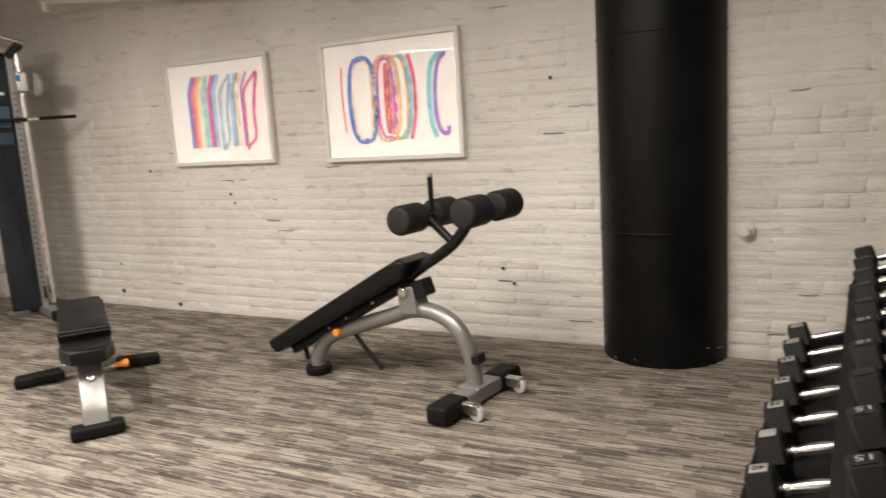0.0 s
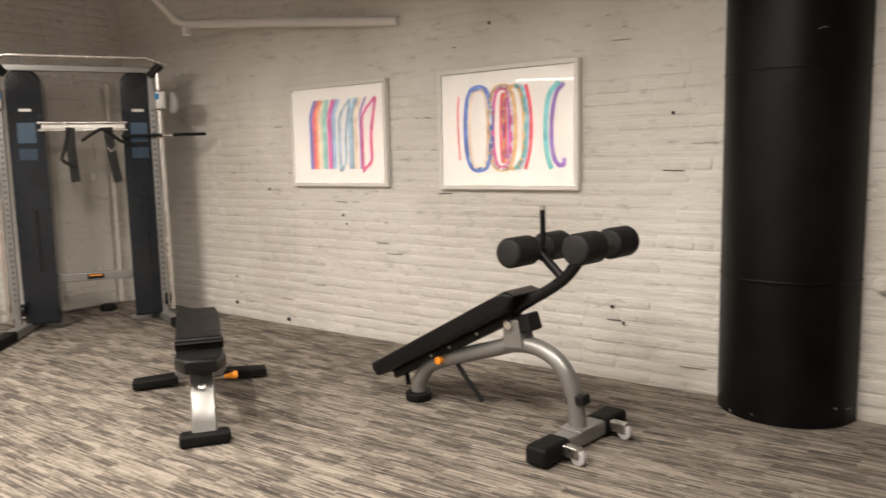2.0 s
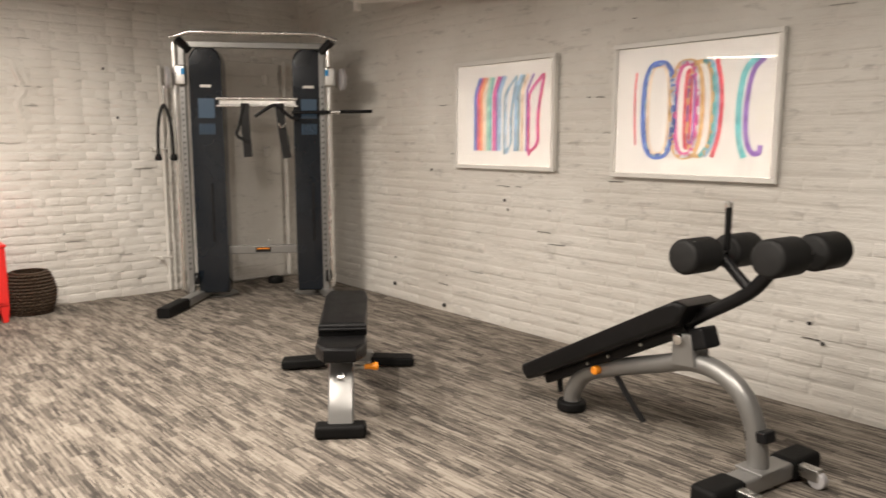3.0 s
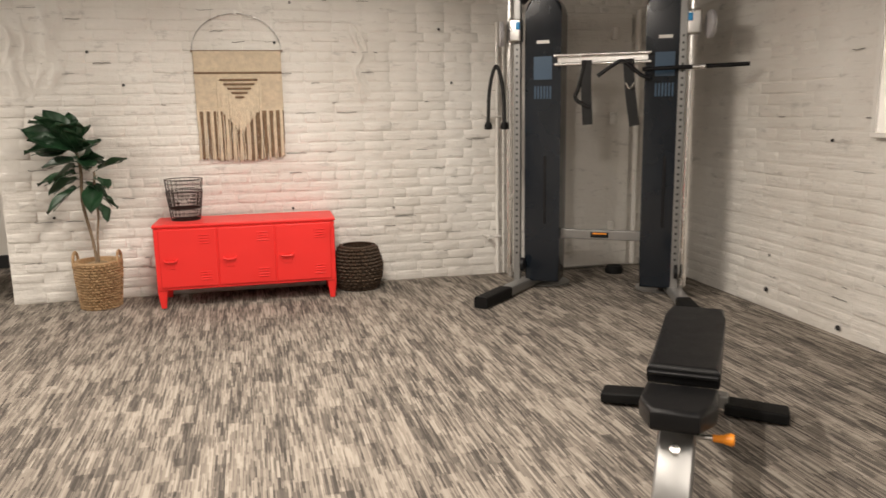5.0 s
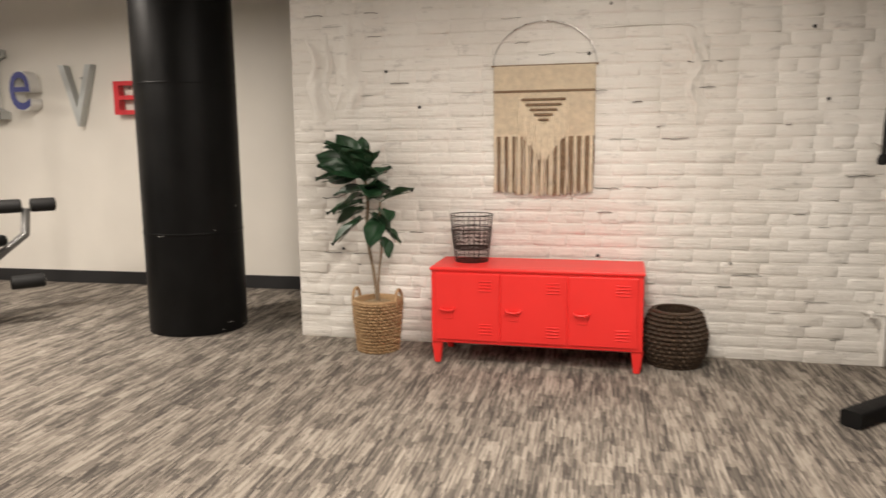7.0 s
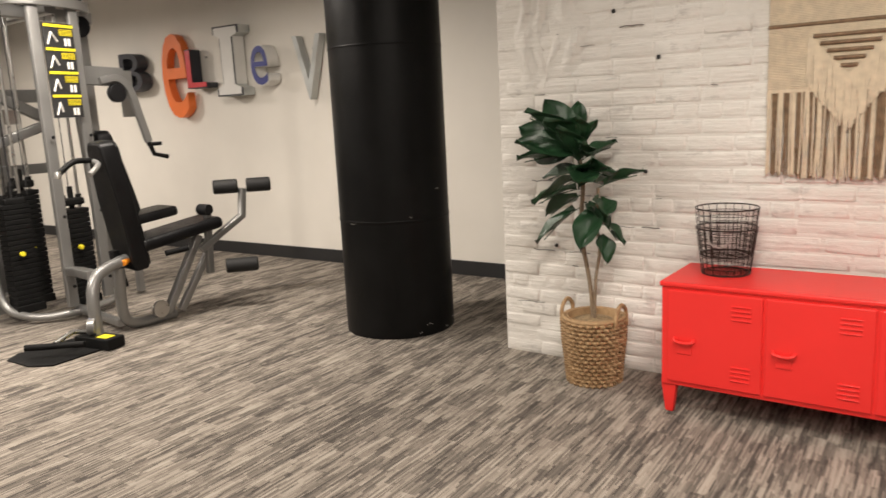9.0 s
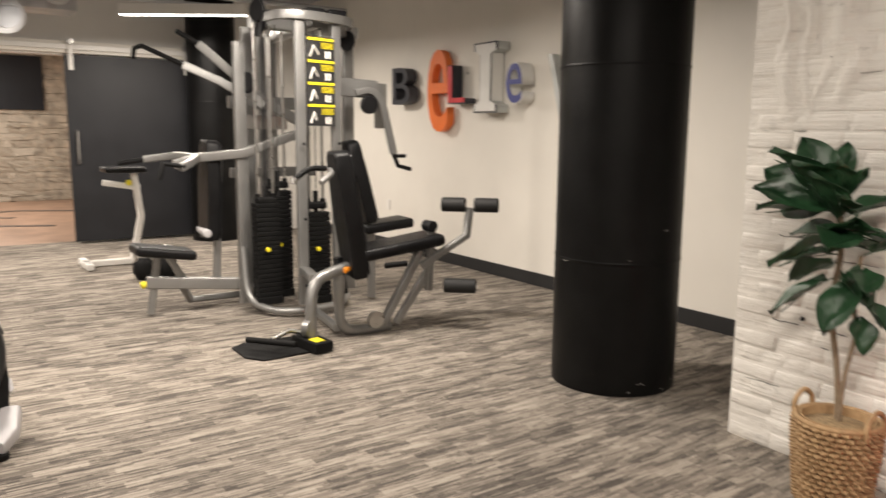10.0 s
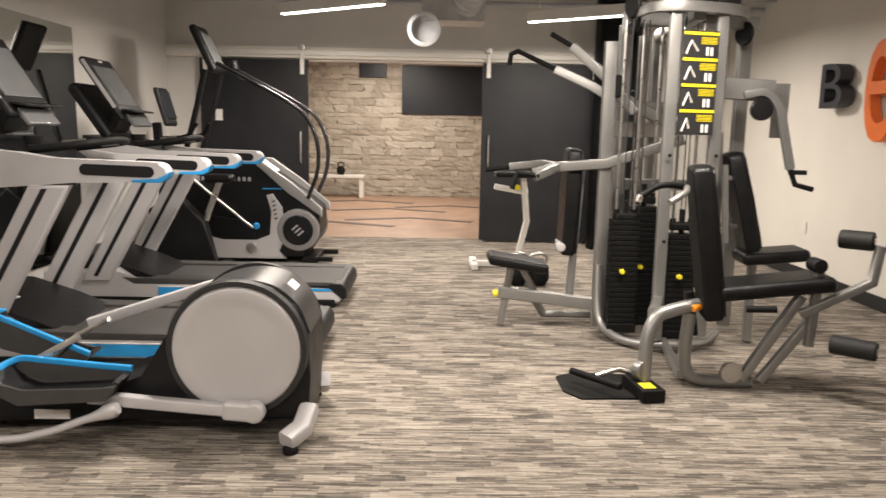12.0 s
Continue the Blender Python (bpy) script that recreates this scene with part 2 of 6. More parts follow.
def merge(b, out):
    off = {}
    for v in b.verts:
        off[v] = out.verts.new(v.co)
    for f in b.faces:
        try:
            out.faces.new([off[v] for v in f.verts])
        except ValueError:
            pass
    b.free()


def smooth_path(pts, n=6):
    """Catmull-Rom through pts."""
    p = [Vector(q) for q in pts]
    if len(p) < 3:
        return p
    p = [p[0] * 2 - p[1]] + p + [p[-1] * 2 - p[-2]]
    out = []
    for i in range(1, len(p) - 2):
        for j in range(n):
            t = j / n
            a, b, c, d = p[i - 1], p[i], p[i + 1], p[i + 2]
            out.append(0.5 * (2 * b + (c - a) * t + (2 * a - 5 * b + 4 * c - d) * t * t + (3 * b - a - 3 * c + d) * t ** 3))
    return out + [p[-2]]


def tube(pts, r, seg=10, bm=None, flat=None, up=(0, 0, 1), curve=0, ends=True):
    """A round tube along pts, or with flat=(w, h) a rounded rectangular one."""
    out = bm or bmesh.new()
    p = smooth_path(pts, curve) if curve else [Vector(q) for q in pts]
    if flat:
        w, h = flat[0] / 2, flat[1] / 2
        k = min(w, h) * 0.3
        prof = [(w, h - k), (w - k, h), (-w + k, h), (-w, h - k), (-w, -h + k), (-w + k, -h), (w - k, -h), (w, -h + k)]
    else:
        prof = [(r * math.cos(a + 0.12), r * math.sin(a + 0.12)) for a in (2 * math.pi * i / seg for i in range(seg))]
    rings = []
    last = None
    for i, q in enumerate(p):
        d0 = (p[i] - p[i - 1]).normalized() if i else (p[1] - p[0]).normalized()
        d1 = (p[i + 1] - p[i]).normalized() if i < len(p) - 1 else d0
        d = (d0 + d1).normalized()
        if last is None:
            u = Vector(up)
            if abs(u.dot(d)) > 0.95:
                u = Vector((1, 0, 0)) if abs(d.x) < 0.9 else Vector((0, 1, 0))
        else:
            u = last
        s = d.cross(u).normalized()
        u = s.cross(d).normalized()
        last = u
        m = 1 / max(0.5, math.sqrt((1 + d0.dot(d1)) / 2))
        rings.append([out.verts.new(q + s * a * m + u * b) for a, b in prof])
    for a, b in zip(rings, rings[1:]):
        for i in range(len(prof)):
            out.faces.new((a[i], a[(i + 1) % len(prof)], b[(i + 1) % len(prof)], b[i]))
    if ends:
        out.faces.new(rings[0][::-1])
        out.faces.new(rings[-1])
    return out


def cyl(a, b, r, seg=20, bevel=0.0, bm=None, r2=None):
    """A cylinder from a to b with rounded rims."""
    r2 = r if r2 is None else r2
    a, b = Vector(a), Vector(b)
    L = (b - a).length
    if bevel:
        prof = [(0, 0), (r - bevel, 0), (r - bevel * 0.3, bevel * 0.3), (r, bevel), (r2, L - bevel), (r2 - bevel * 0.3, L - bevel * 0.3), (r2 - bevel, L), (0, L)]
    else:
        prof = [(0, 0), (r, 0), (r2, L), (0, L)]
    return lathe(prof, a, b - a, seg, bm)


def lathe(prof, origin=(0, 0, 0), axis=(0, 0, 1), seg=24, bm=None):
    """Turns the profile of (radius, height) round the axis."""
    out = bm or bmesh.new()
    m = Matrix.Translation(origin) @ Vector(axis).to_track_quat("Z", "Y").to_matrix().to_4x4()
    rings = []
    for r, h in prof:
        if r <= 1e-6:
            rings.append([out.verts.new(m @ Vector((0, 0, h)))])
        else:
            rings.append([out.verts.new(m @ Vector((r * math.cos(2 * math.pi * i / seg), r * math.sin(2 * math.pi * i / seg), h))) for i in range(seg)])
    for a, b in zip(rings, rings[1:]):
        for i in range(seg):
            j = (i + 1) % seg
            if len(a) == 1 and len(b) == 1:
                continue
            if len(a) == 1:
                out.faces.new((a[0], b[i], b[j]))
            elif len(b) == 1:
                out.faces.new((a[i], a[j], b[0]))
            else:
                out.faces.new((a[i], a[j], b[j], b[i]))
    return out


def slab(outline, thick, m=None, bevel=0.0, bm=None):
    """A plate: a 2D outline in x and z, thick in y, put at the pose m."""
    out = bm or bmesh.new()
    b = bmesh.new()
    lo = [b.verts.new((x, -thick / 2, z)) for x, z in outline]
    hi = [b.verts.new((x, thick / 2, z)) for x, z in outline]
    n = len(lo)
    b.faces.new(lo)
    b.faces.new(hi[::-1])
    for i in range(n):
        b.faces.new((lo[i], hi[i], hi[(i + 1) % n], lo[(i + 1) % n]))
    if bevel:
        rim = [e for e in b.edges if abs(e.verts[0].co.y - e.verts[1].co.y) < 1e-6]
        bmesh.ops.bevel(b, geom=rim, offset=bevel, segments=2, affect="EDGES", profile=0.5)
    if m:
        b.transform(m)
    merge(b, out)
    return out


def lettering(body, width, height, depth, m, material, parent, label=""):
    """Solid letters of the built-in font, stretched to width and height, flat on the x-y plane of the pose m."""
    cu = bpy.data.curves.new("letters", "FONT")
    cu.body, cu.extrude, cu.resolution_u = body, 0.05, 4
    tmp = new("letters", cu)
    me = bpy.data.meshes.new_from_object(tmp)
    bpy.data.objects.remove(tmp)
    xs = [v.co.x for v in me.vertices]
    ys = [v.co.y for v in me.vertices]
    for v in me.vertices:
        v.co = Vector(((v.co.x - min(xs)) / (max(xs) - min(xs)) * width, (v.co.y - min(ys)) / (max(ys) - min(ys)) * height, (v.co.z / 0.1 + 0.5) * depth))
    me.materials.clear()
    me.materials.append(material)
    ob = new("lettering", me)
    ob.matrix_basis = m
    if parent:
        ob.parent = parent
    return tagged(ob, label)


# ---- structure ----
H = 3.15
NORTH = lambda x: 4.335 - 0.025 * (x + 6.9)   # the picture wall runs a little out of square
WEST = lambda y: -6.99 + 0.03 * (y + 0.7)     # so does the brick wall with the cabinet

floor = solo("floor", box((-3.0, -2.3, -0.05), (12.2, 13.4, 0.1)), CARPET, "grey and beige streaked loop carpet", "floor", "structure", smooth=False)
FLOOR2 = mat("terracotta_vinyl", (0.36, 0.235, 0.165), 0.5, 0, 0.2, 3, 0.1, 90)
solo("floor_studio", box((-4.0, -12.3, -0.052), (9.0, 6.6, 0.1)), FLOOR2, "reddish brown studio floor with dark chevrons", "floor", "structure", smooth=False)
solo("ceiling", box((-3.0, -5.5, H + 0.06), (13, 20.5, 0.12)), CEIL, "grey painted concrete ceiling", "ceiling", "structure", smooth=False)


def wall_run(name, p0, p1, thick, material, label, z0=0.0, z1=H):
    """A straight wall whose visible face runs from p0 to p1; its thickness lies to the right of that way."""
    a, b = Vector((*p0, 0)), Vector((*p1, 0))
    d = (b - a).normalized()
    n = Vector((d.y, -d.x, 0))
    c = (a + b) / 2 + n * thick / 2
    return solo(name, box((c.x, c.y, (z0 + z1) / 2), ((b - a).length, thick, z1 - z0), 0, (0, 0, math.degrees(math.atan2(d.y, d.x)))), material, label, "wall", "structure", smooth=False)


PROUD = 0.007
wall_north = wall_run("wall_north", (3.0, NORTH(3.0) + PROUD), (-7.6, NORTH(-7.6) + PROUD), 0.3, BRICK, "white painted brick wall with pictures")
wall_west = wall_run("wall_west", (WEST(4.6) - PROUD, 4.6), (WEST(-0.7) - PROUD, -0.7), 1.3, BRICK, "white painted old brick wall, chipped in places")
wall_run("wall_letters", (-8.52, -0.6), (-8.52, -8.8), 0.2, WALL, "smooth cream painted wall")
wall_run("wall_far_east", (-3.08, -8.8), (-1.3, -8.8), 0.2, GREY_WALL, "smooth grey-white wall beside the studio opening")
wall_run("wall_far_west", (-8.72, -8.8), (-5.42, -8.8), 0.2, GREY_WALL, "smooth grey-white wall beside the studio opening")
wall_run("wall_far_header", (-5.42, -8.8), (-3.08, -8.8), 0.2, GREY_WALL, "smooth grey-white wall over the studio opening", 2.27, H)
wall_run("wall_east", (-1.38, -8.8), (-1.38, -1.2), 0.2, GREY_WALL, "smooth grey-white wall with mirrors")
wall_run("wall_return", (-1.18, -1.2), (3.0, -1.2), 0.2, GREY_WALL, "smooth grey-white wall")
wall_run("wall_side", (2.6, -1.2), (2.6, 4.3), 0.2, GREY_WALL, "smooth grey-white wall")
wall_run("wall_studio_west", (-8.3, -9.0), (-8.3, -15.6), 0.2, WALL, "cream studio wall")
wall_run("wall_studio_east", (-0.2, -15.6), (-0.2, -9.0), 0.2, WALL, "cream studio wall")
wall_stone = wall_run("wall_stone", (-8.5, -15.43), (0.0, -15.43), 0.3, STONEMORTAR, "old pale rubble stone wall in the studio")

# rubber baseboard along the cream wall
solo("baseboard", box((-8.512, -4.7, 0.06), (0.016, 8.1, 0.12), 0.004), BASE, "black rubber baseboard along the cream wall", "baseboard", "structure")
solo("baseboard_east", box((-1.39, -7.6, 0.06), (0.016, 2.3, 0.12), 0.004), BASE, "black rubber baseboard", "baseboard", "structure")


def round_column(loc, r, label):
    """A black steel-clad round column with jacket seams and scuffs near the foot."""
    c = thing("column", loc, 0, label, "column", "round columns", "structure")
    prof = [(0, 0), (r * 1.0, 0), (r * 1.0, 0.7)]
    for z in (0.71, 1.735):
        prof += [(r, z), (r + 0.004, z + 0.004), (r + 0.004, z + 0.012), (r, z + 0.016)]
    prof += [(r, H), (0, H)]
    part("shaft", lathe(prof, seg=64), COLUMN, c)
    rnd = random.Random(int(r * 1000) + int(loc[0] * 10))
    b = bmesh.new()
    for _ in range(16):
        a, z = rnd.uniform(0, 6.28), rnd.choice((rnd.uniform(0.01, 0.10), rnd.uniform(0.01, 0.06), rnd.uniform(0.3, 2.4)))
        w = rnd.uniform(0.01, 0.05)
        pts = [((r + 0.0015) * math.cos(a + i * w / r / 4), (r + 0.0015) * math.sin(a + i * w / r / 4), z + rnd.uniform(-0.006, 0.006)) for i in range(5)]
        tube(pts, 0.0015, 5, b)
    part("scuff_marks", b, SCUFF, c, "pale scratches")
    return c


round_column((-0.79, 4.215, 0), 0.34, "black round steel column standing against the brick wall")
round_column((-7.135, -1.57, 0), 0.345, "black round steel column with scuffed foot on the carpet")
round_column((-7.0, -8.35, 0), 0.3, "black round column behind the weight machine")


# ---- lamps ----
def pendant(cx, cy, power=1.0, z=2.6, rz=145):
    """A white linear pendant with a glowing underside, hung on two wires."""
    p = thing("pendant_lamp", (cx, cy, z), rz, "white linear pendant lamp hung from the ceiling, seen or added unseen", "lamp", "linear pendants")
    part("housing", box((0, 0, 0.062), (1.36, 0.075, 0.11), 0.006), WHITE, p)
    part("diffuser", box((0, 0, 0.002), (1.34, 0.06, 0.012), 0.003), LAMP_GLOW, p, "glowing white diffuser")
    for x in (-0.55, 0.55):
        part("wire", tube([(x, 0, 0.11), (x, 0, H - z)], 0.004, 6), WHITE, p)
    l = bpy.data.lights.new("pendant_light", "AREA")
    l.shape, l.size, l.size_y, l.energy, l.color = "RECTANGLE", 1.3, 0.06, LAMP_POWER * power, LAMP_COLOUR
    l.spread = radians(175)
    o = new("pendant_light", l)
    o.matrix_basis = pose(cx, cy, z - 0.012, 0, 0, rz)
    return p


# the first two show; the rest are added unseen, power set by area
for x, y, power in ((-3.7, -6.85, 1.1), (-6.32, -7.05, 1.1), (-3.9, -3.1, 1.0), (-6.1, -2.9, 0.95), (-4.75, 1.2, 0.92), (-2.5, 0.9, 0.8), (-0.9, 1.6, 0.62), (-4.4, -11.2, 1.0), (-4.0, -13.6, 1.0)):
    pendant(x, y, power, 2.98 if y < -9 else 2.6)


# ---- the red cabinet and what stands round it ----
def locker_cabinet():
    W, D, HT = 1.235, 0.40, 0.578
    c = thing("locker_cabinet", (-6.70, 0.962, 0), -1.7, "low bright red metal locker cabinet with three doors", "cabinet")
    # local: front faces +x, width along y
    part("body", box((0, 0, (HT + 0.13) / 2), (D, W, HT - 0.13), 0.006), RED, c)
    part("top", box((0.004, 0, HT + 0.004), (D + 0.016, W + 0.012, 0.022), 0.006), RED, c)
    leg = [(-0.03, 0), (0.03, 0), (0.055, 0.14), (-0.055, 0.14)]
    for sx in (-1, 1):
        for sy in (-1, 1):
            part("leg", box((sx * (D / 2 - 0.03), sy * (W / 2 - 0.03), 0.067), (0.03, 0.034, 0.134), 0.004, taper=(1.4, 2.0)), RED, c)
    dw = (W - 0.05) / 3
    for i in range(3):
        y = -W / 2 + 0.025 + dw * (i + 0.5)
        d = part("door", box((D / 2 + 0.004, y, 0.356), (0.016, dw - 0.012, 0.405), 0.004), RED, c)
        for zc in (0.485, 0.225):
            b = bmesh.new()
            for k in range(4):
                box((D / 2 + 0.0135, y + dw * 0.28, zc + (k - 1.5) * 0.019), (0.006, 0.075, 0.008), 0.002, (0, 25, 0), b)
            part("louvre", b, RED, d)
        b = bmesh.new()
        hz = 0.335
        tube([(D / 2 + 0.012, y - dw * 0.30 - 0.042, hz + 0.015), (D / 2 + 0.03, y - dw * 0.30 - 0.034, hz + 0.005), (D / 2 + 0.032, y - dw * 0.30, hz), (D / 2 + 0.03, y - dw * 0.30 + 0.034, hz + 0.005), (D / 2 + 0.012, y - dw * 0.30 + 0.042, hz + 0.015)], 0.007, 8, b, curve=4)
        box((D / 2 + 0.014, y - dw * 0.30, hz - 0.03), (0.006, 0.06, 0.045), 0.002, bm=b)
        part("handle", b, RED, d)
    return c


locker_cabinet()


def woven_basket(name, loc, profile, material, label, rows, handles=False):
    """A basket of woven strands: upright stakes with weavers that go in and out between them."""
    c = thing(name, loc, 0, label, "basket")
    top = profile[-1]
    def rad(z):
        for (r0, z0), (r1, z1) in zip(profile, profile[1:]):
            if z <= z1:
                return r0 + (r1 - r0) * (z - z0) / max(1e-6, z1 - z0)
        return top[0]
    inner = [(0, 0.012)] + [(max(0.01, r - 0.012), z + 0.012) for r, z in profile] + [(max(0.01, r - 0.02), z + 0.012) for r, z in profile[::-1]] + [(0, 0.02)]
    part("liner", lathe(inner, seg=32), material, c)
    n = 26
    b = bmesh.new()
    hgt = top[1]
    for k in range(rows):
        z = hgt * (k + 0.5) / rows
        ph = (k % 2) * math.pi
        pts = []
        m = n * 4
        for i in range(m + 1):
            a = 2 * math.pi * i / m
            rr = rad(z) + 0.009 * math.cos(a * n + ph)
            pts.append((rr * math.cos(a), rr * math.sin(a), z))
        tube(pts, hgt / rows * 0.46, 5, b, ends=False)
    tagged(part("weaving", b, material, c), kind="stuff")
    b = bmesh.new()
    pts = [((top[0]) * math.cos(2 * math.pi * i / 32), (top[0]) * math.sin(2 * math.pi * i / 32), top[1] + 0.004) for i in range(33)]
    tube(pts, 0.010, 8, b, ends=False)
    part("rim", b, material, c)
    if handles:
        for s in (-1, 1):
            a0 = math.radians(10 if s > 0 else 190)
            tx, ty = -math.sin(a0), math.cos(a0)
            cx, cy = top[0] * math.cos(a0), top[0] * math.sin(a0)
            pts = [(cx - tx * 0.055, cy - ty * 0.055, top[1] - 0.03), (cx - tx * 0.05, cy - ty * 0.05, top[1] + 0.04), (cx, cy, top[1] + 0.075), (cx + tx * 0.05, cy + ty * 0.05, top[1] + 0.04), (cx + tx * 0.055, cy + ty * 0.055, top[1] - 0.03)]
            part("handle", tube(pts, 0.010, 8, curve=5), material, c)
    return c


pot = woven_basket("plant_basket", (-6.745, -0.07, 0), [(0.118, 0), (0.128, 0.1), (0.142, 0.22), (0.146, 0.325)], WICKER, "tan wicker basket with two loop handles, on the carpet", 16, True)
pot.rotation_euler.z = radians(75)
woven_basket("basket", (-6.74, 1.77, 0), [(0.125, 0), (0.165, 0.08), (0.178, 0.18), (0.160, 0.255), (0.132, 0.325)], DARKWICKER, "round dark brown woven basket on the carpet", 13)


def rubber_plant(loc):
    p = thing("rubber_plant", loc, 0, "artificial rubber plant with broad dark green leaves, in the wicker basket", "plant")
    part("soil", lathe([(0, -0.02), (0.126, -0.02), (0.126, 0.0), (0.07, 0.02), (0, 0.026)], seg=24), SOIL, p, "dried moss")
    stems = [[(0, 0, 0), (-0.005, -0.02, 0.2), (0.01, -0.055, 0.45), (-0.01, -0.05, 0.68), (0.0, -0.08, 0.88)],
             [(0.01, 0.01, 0), (0.02, 0.02, 0.2), (0.0, 0.035, 0.36), (0.02, 0.03, 0.5), (0.02, 0.04, 0.66)]]
    for st, r in zip(stems, (0.011, 0.008)):
        part("stem", tube(st, r, 8, curve=5), BARK, p)
    rnd = random.Random(4)

    def leaf(base, yaw, pitch, length, width, roll=0.0):
        b = bmesh.new()
        nl, nw = 9, 4
        grid = []
        for i in range(nl + 1):
            t = i / nl
            w = width * (math.sin(math.pi * min(1, t * 0.97 + 0.03)) ** 0.75) * (1.0 - 0.25 * t)
            row = []
            for j in range(-nw, nw + 1):
                s = j / nw
                row.append(b.verts.new((0.035 + length * t, s * w / 2, -0.10 * length * t * t * 2 + 0.10 * width * abs(s) * 1.6 + 0.008 * math.sin(t * 9 + j))))
            grid.append(row)
        for a, c in zip(grid, grid[1:]):
            for j in range(2 * nw):
                b.faces.new((a[j], a[j + 1], c[j + 1], c[j]))
        r = bmesh.ops.extrude_face_region(b, geom=b.faces[:])
        bmesh.ops.translate(b, vec=(0, 0, -0.0015), verts=[v for v in r["geom"] if isinstance(v, bmesh.types.BMVert)])
        tube([(-0.005, 0, 0), (0.04, 0, 0.0), (length * 0.5, 0, -0.05 * length - 0.0), (length * 0.98, 0, -0.195 * length)], 0.0028, 5, b)
        b.transform(Matrix.Translation(base) @ pose(0, 0, 0, 0, -pitch, yaw) @ pose(0, 0, 0, roll))
        part("leaf", b, LEAF, p)

    # the spread at the top, then pairs lower down; yaw 90 is along the wall away from the column
    spec = [(0, .90, 200, 70, .17, .08), (0, .88, 255, 35, .28, .13), (0, .86, 300, 40, .25, .125), (0, .86, 30, 48, .24, .11), (0, .84, 75, 60, .22, .07),
            (0, .83, 340, 35, .25, .12), (0, .80, 275, 10, .26, .13), (0, .78, 120, 30, .22, .10), (0, .74, 90, 5, .23, .09), (0, .72, 20, 0, .24, .12),
            (0, .70, 320, -10, .23, .12), (0, .66, 265, -8, .24, .10), (0, .62, 245, -20, .22, .09), (0, .60, 60, -25, .24, .11), (0, .56, 285, -30, .24, .09),
            (1, .66, 95, 25, .27, .08), (1, .62, 45, -15, .22, .10), (1, .58, 0, -35, .22, .10), (1, .52, 80, -30, .20, .09), (1, .47, 60, -55, .19, .10), (0, .68, 180, 0, .2, .1), (0, .77, 230, 20, .24, .12),
            (0, .84, 280, 28, .29, .13, -55), (0, .80, 305, 20, .26, .12, -45), (0, .85, 248, 32, .27, .14, -65), (0, .80, 262, 8, .26, .13, -55), (0, .72, 258, -4, .24, .09, -30), (0, .70, 30, 30, .22, .12, 40), (0, .76, 350, 45, .24, .11, 0), (0, .80, 40, 30, .22, .11, -30), (0, .72, 60, 10, .22, .1, -30), (0, .86, 270, 50, .24, .11, -60)]
    for s, z, yaw, pitch, L, w, *turn in spec:
        st = smooth_path(stems[s], 8)
        q = min(st, key=lambda v: abs(v.z - z))
        short = 0.74 if 25 < yaw < 130 else 1.06
        leaf(q, yaw + rnd.uniform(-8, 8), pitch + rnd.uniform(-6, 6), L * short, w * (1.3 if short < 1 else 1.55), turn[0] if turn else rnd.uniform(-25, 25))
    return p


rubber_plant((-6.745, -0.07, 0.30))


def wire_basket(loc):
    c = thing("wire_basket", loc, 0, "pair of nested dark wire baskets on the red cabinet", "basket")

    def one(name, z0, r0, r1, h):
        o = bmesh.new()
        for k in range(22):
            a = 2 * math.pi * k / 22
            tube([(r0 * math.cos(a), r0 * math.sin(a), z0), (r1 * math.cos(a), r1 * math.sin(a), z0 + h)], 0.0016, 5, o)
        for k in range(9):
            t = k / 8
            r = r0 + (r1 - r0) * t
            tube([(r * math.cos(2 * math.pi * i / 28), r * math.sin(2 * math.pi * i / 28), z0 + h * t) for i in range(29)], 0.0035 if k in (0, 8) else 0.0016, 5, o, ends=False)
        for k in range(-3, 4):
            x = r0 * k / 4
            y = math.sqrt(r0 * r0 - x * x)
            tube([(x, -y, z0), (x, y, z0)], 0.0016, 4, o)
        return tagged(part(name, o, WIRE, c), kind="stuff")

    a = one("outer_basket", 0.004, 0.10, 0.127, 0.20)
    b = one("inner_basket", 0.085, 0.106, 0.131, 0.205)
    part("handle", tube([(0.128, -0.05, 0.2), (0.14, -0.03, 0.15), (0.142, 0.02, 0.14), (0.132, 0.055, 0.19)], 0.004, 6, curve=5), STEEL, a, "thin bright carrying handle")
    return c


wire_basket((-6.76, 0.545, 0.593))


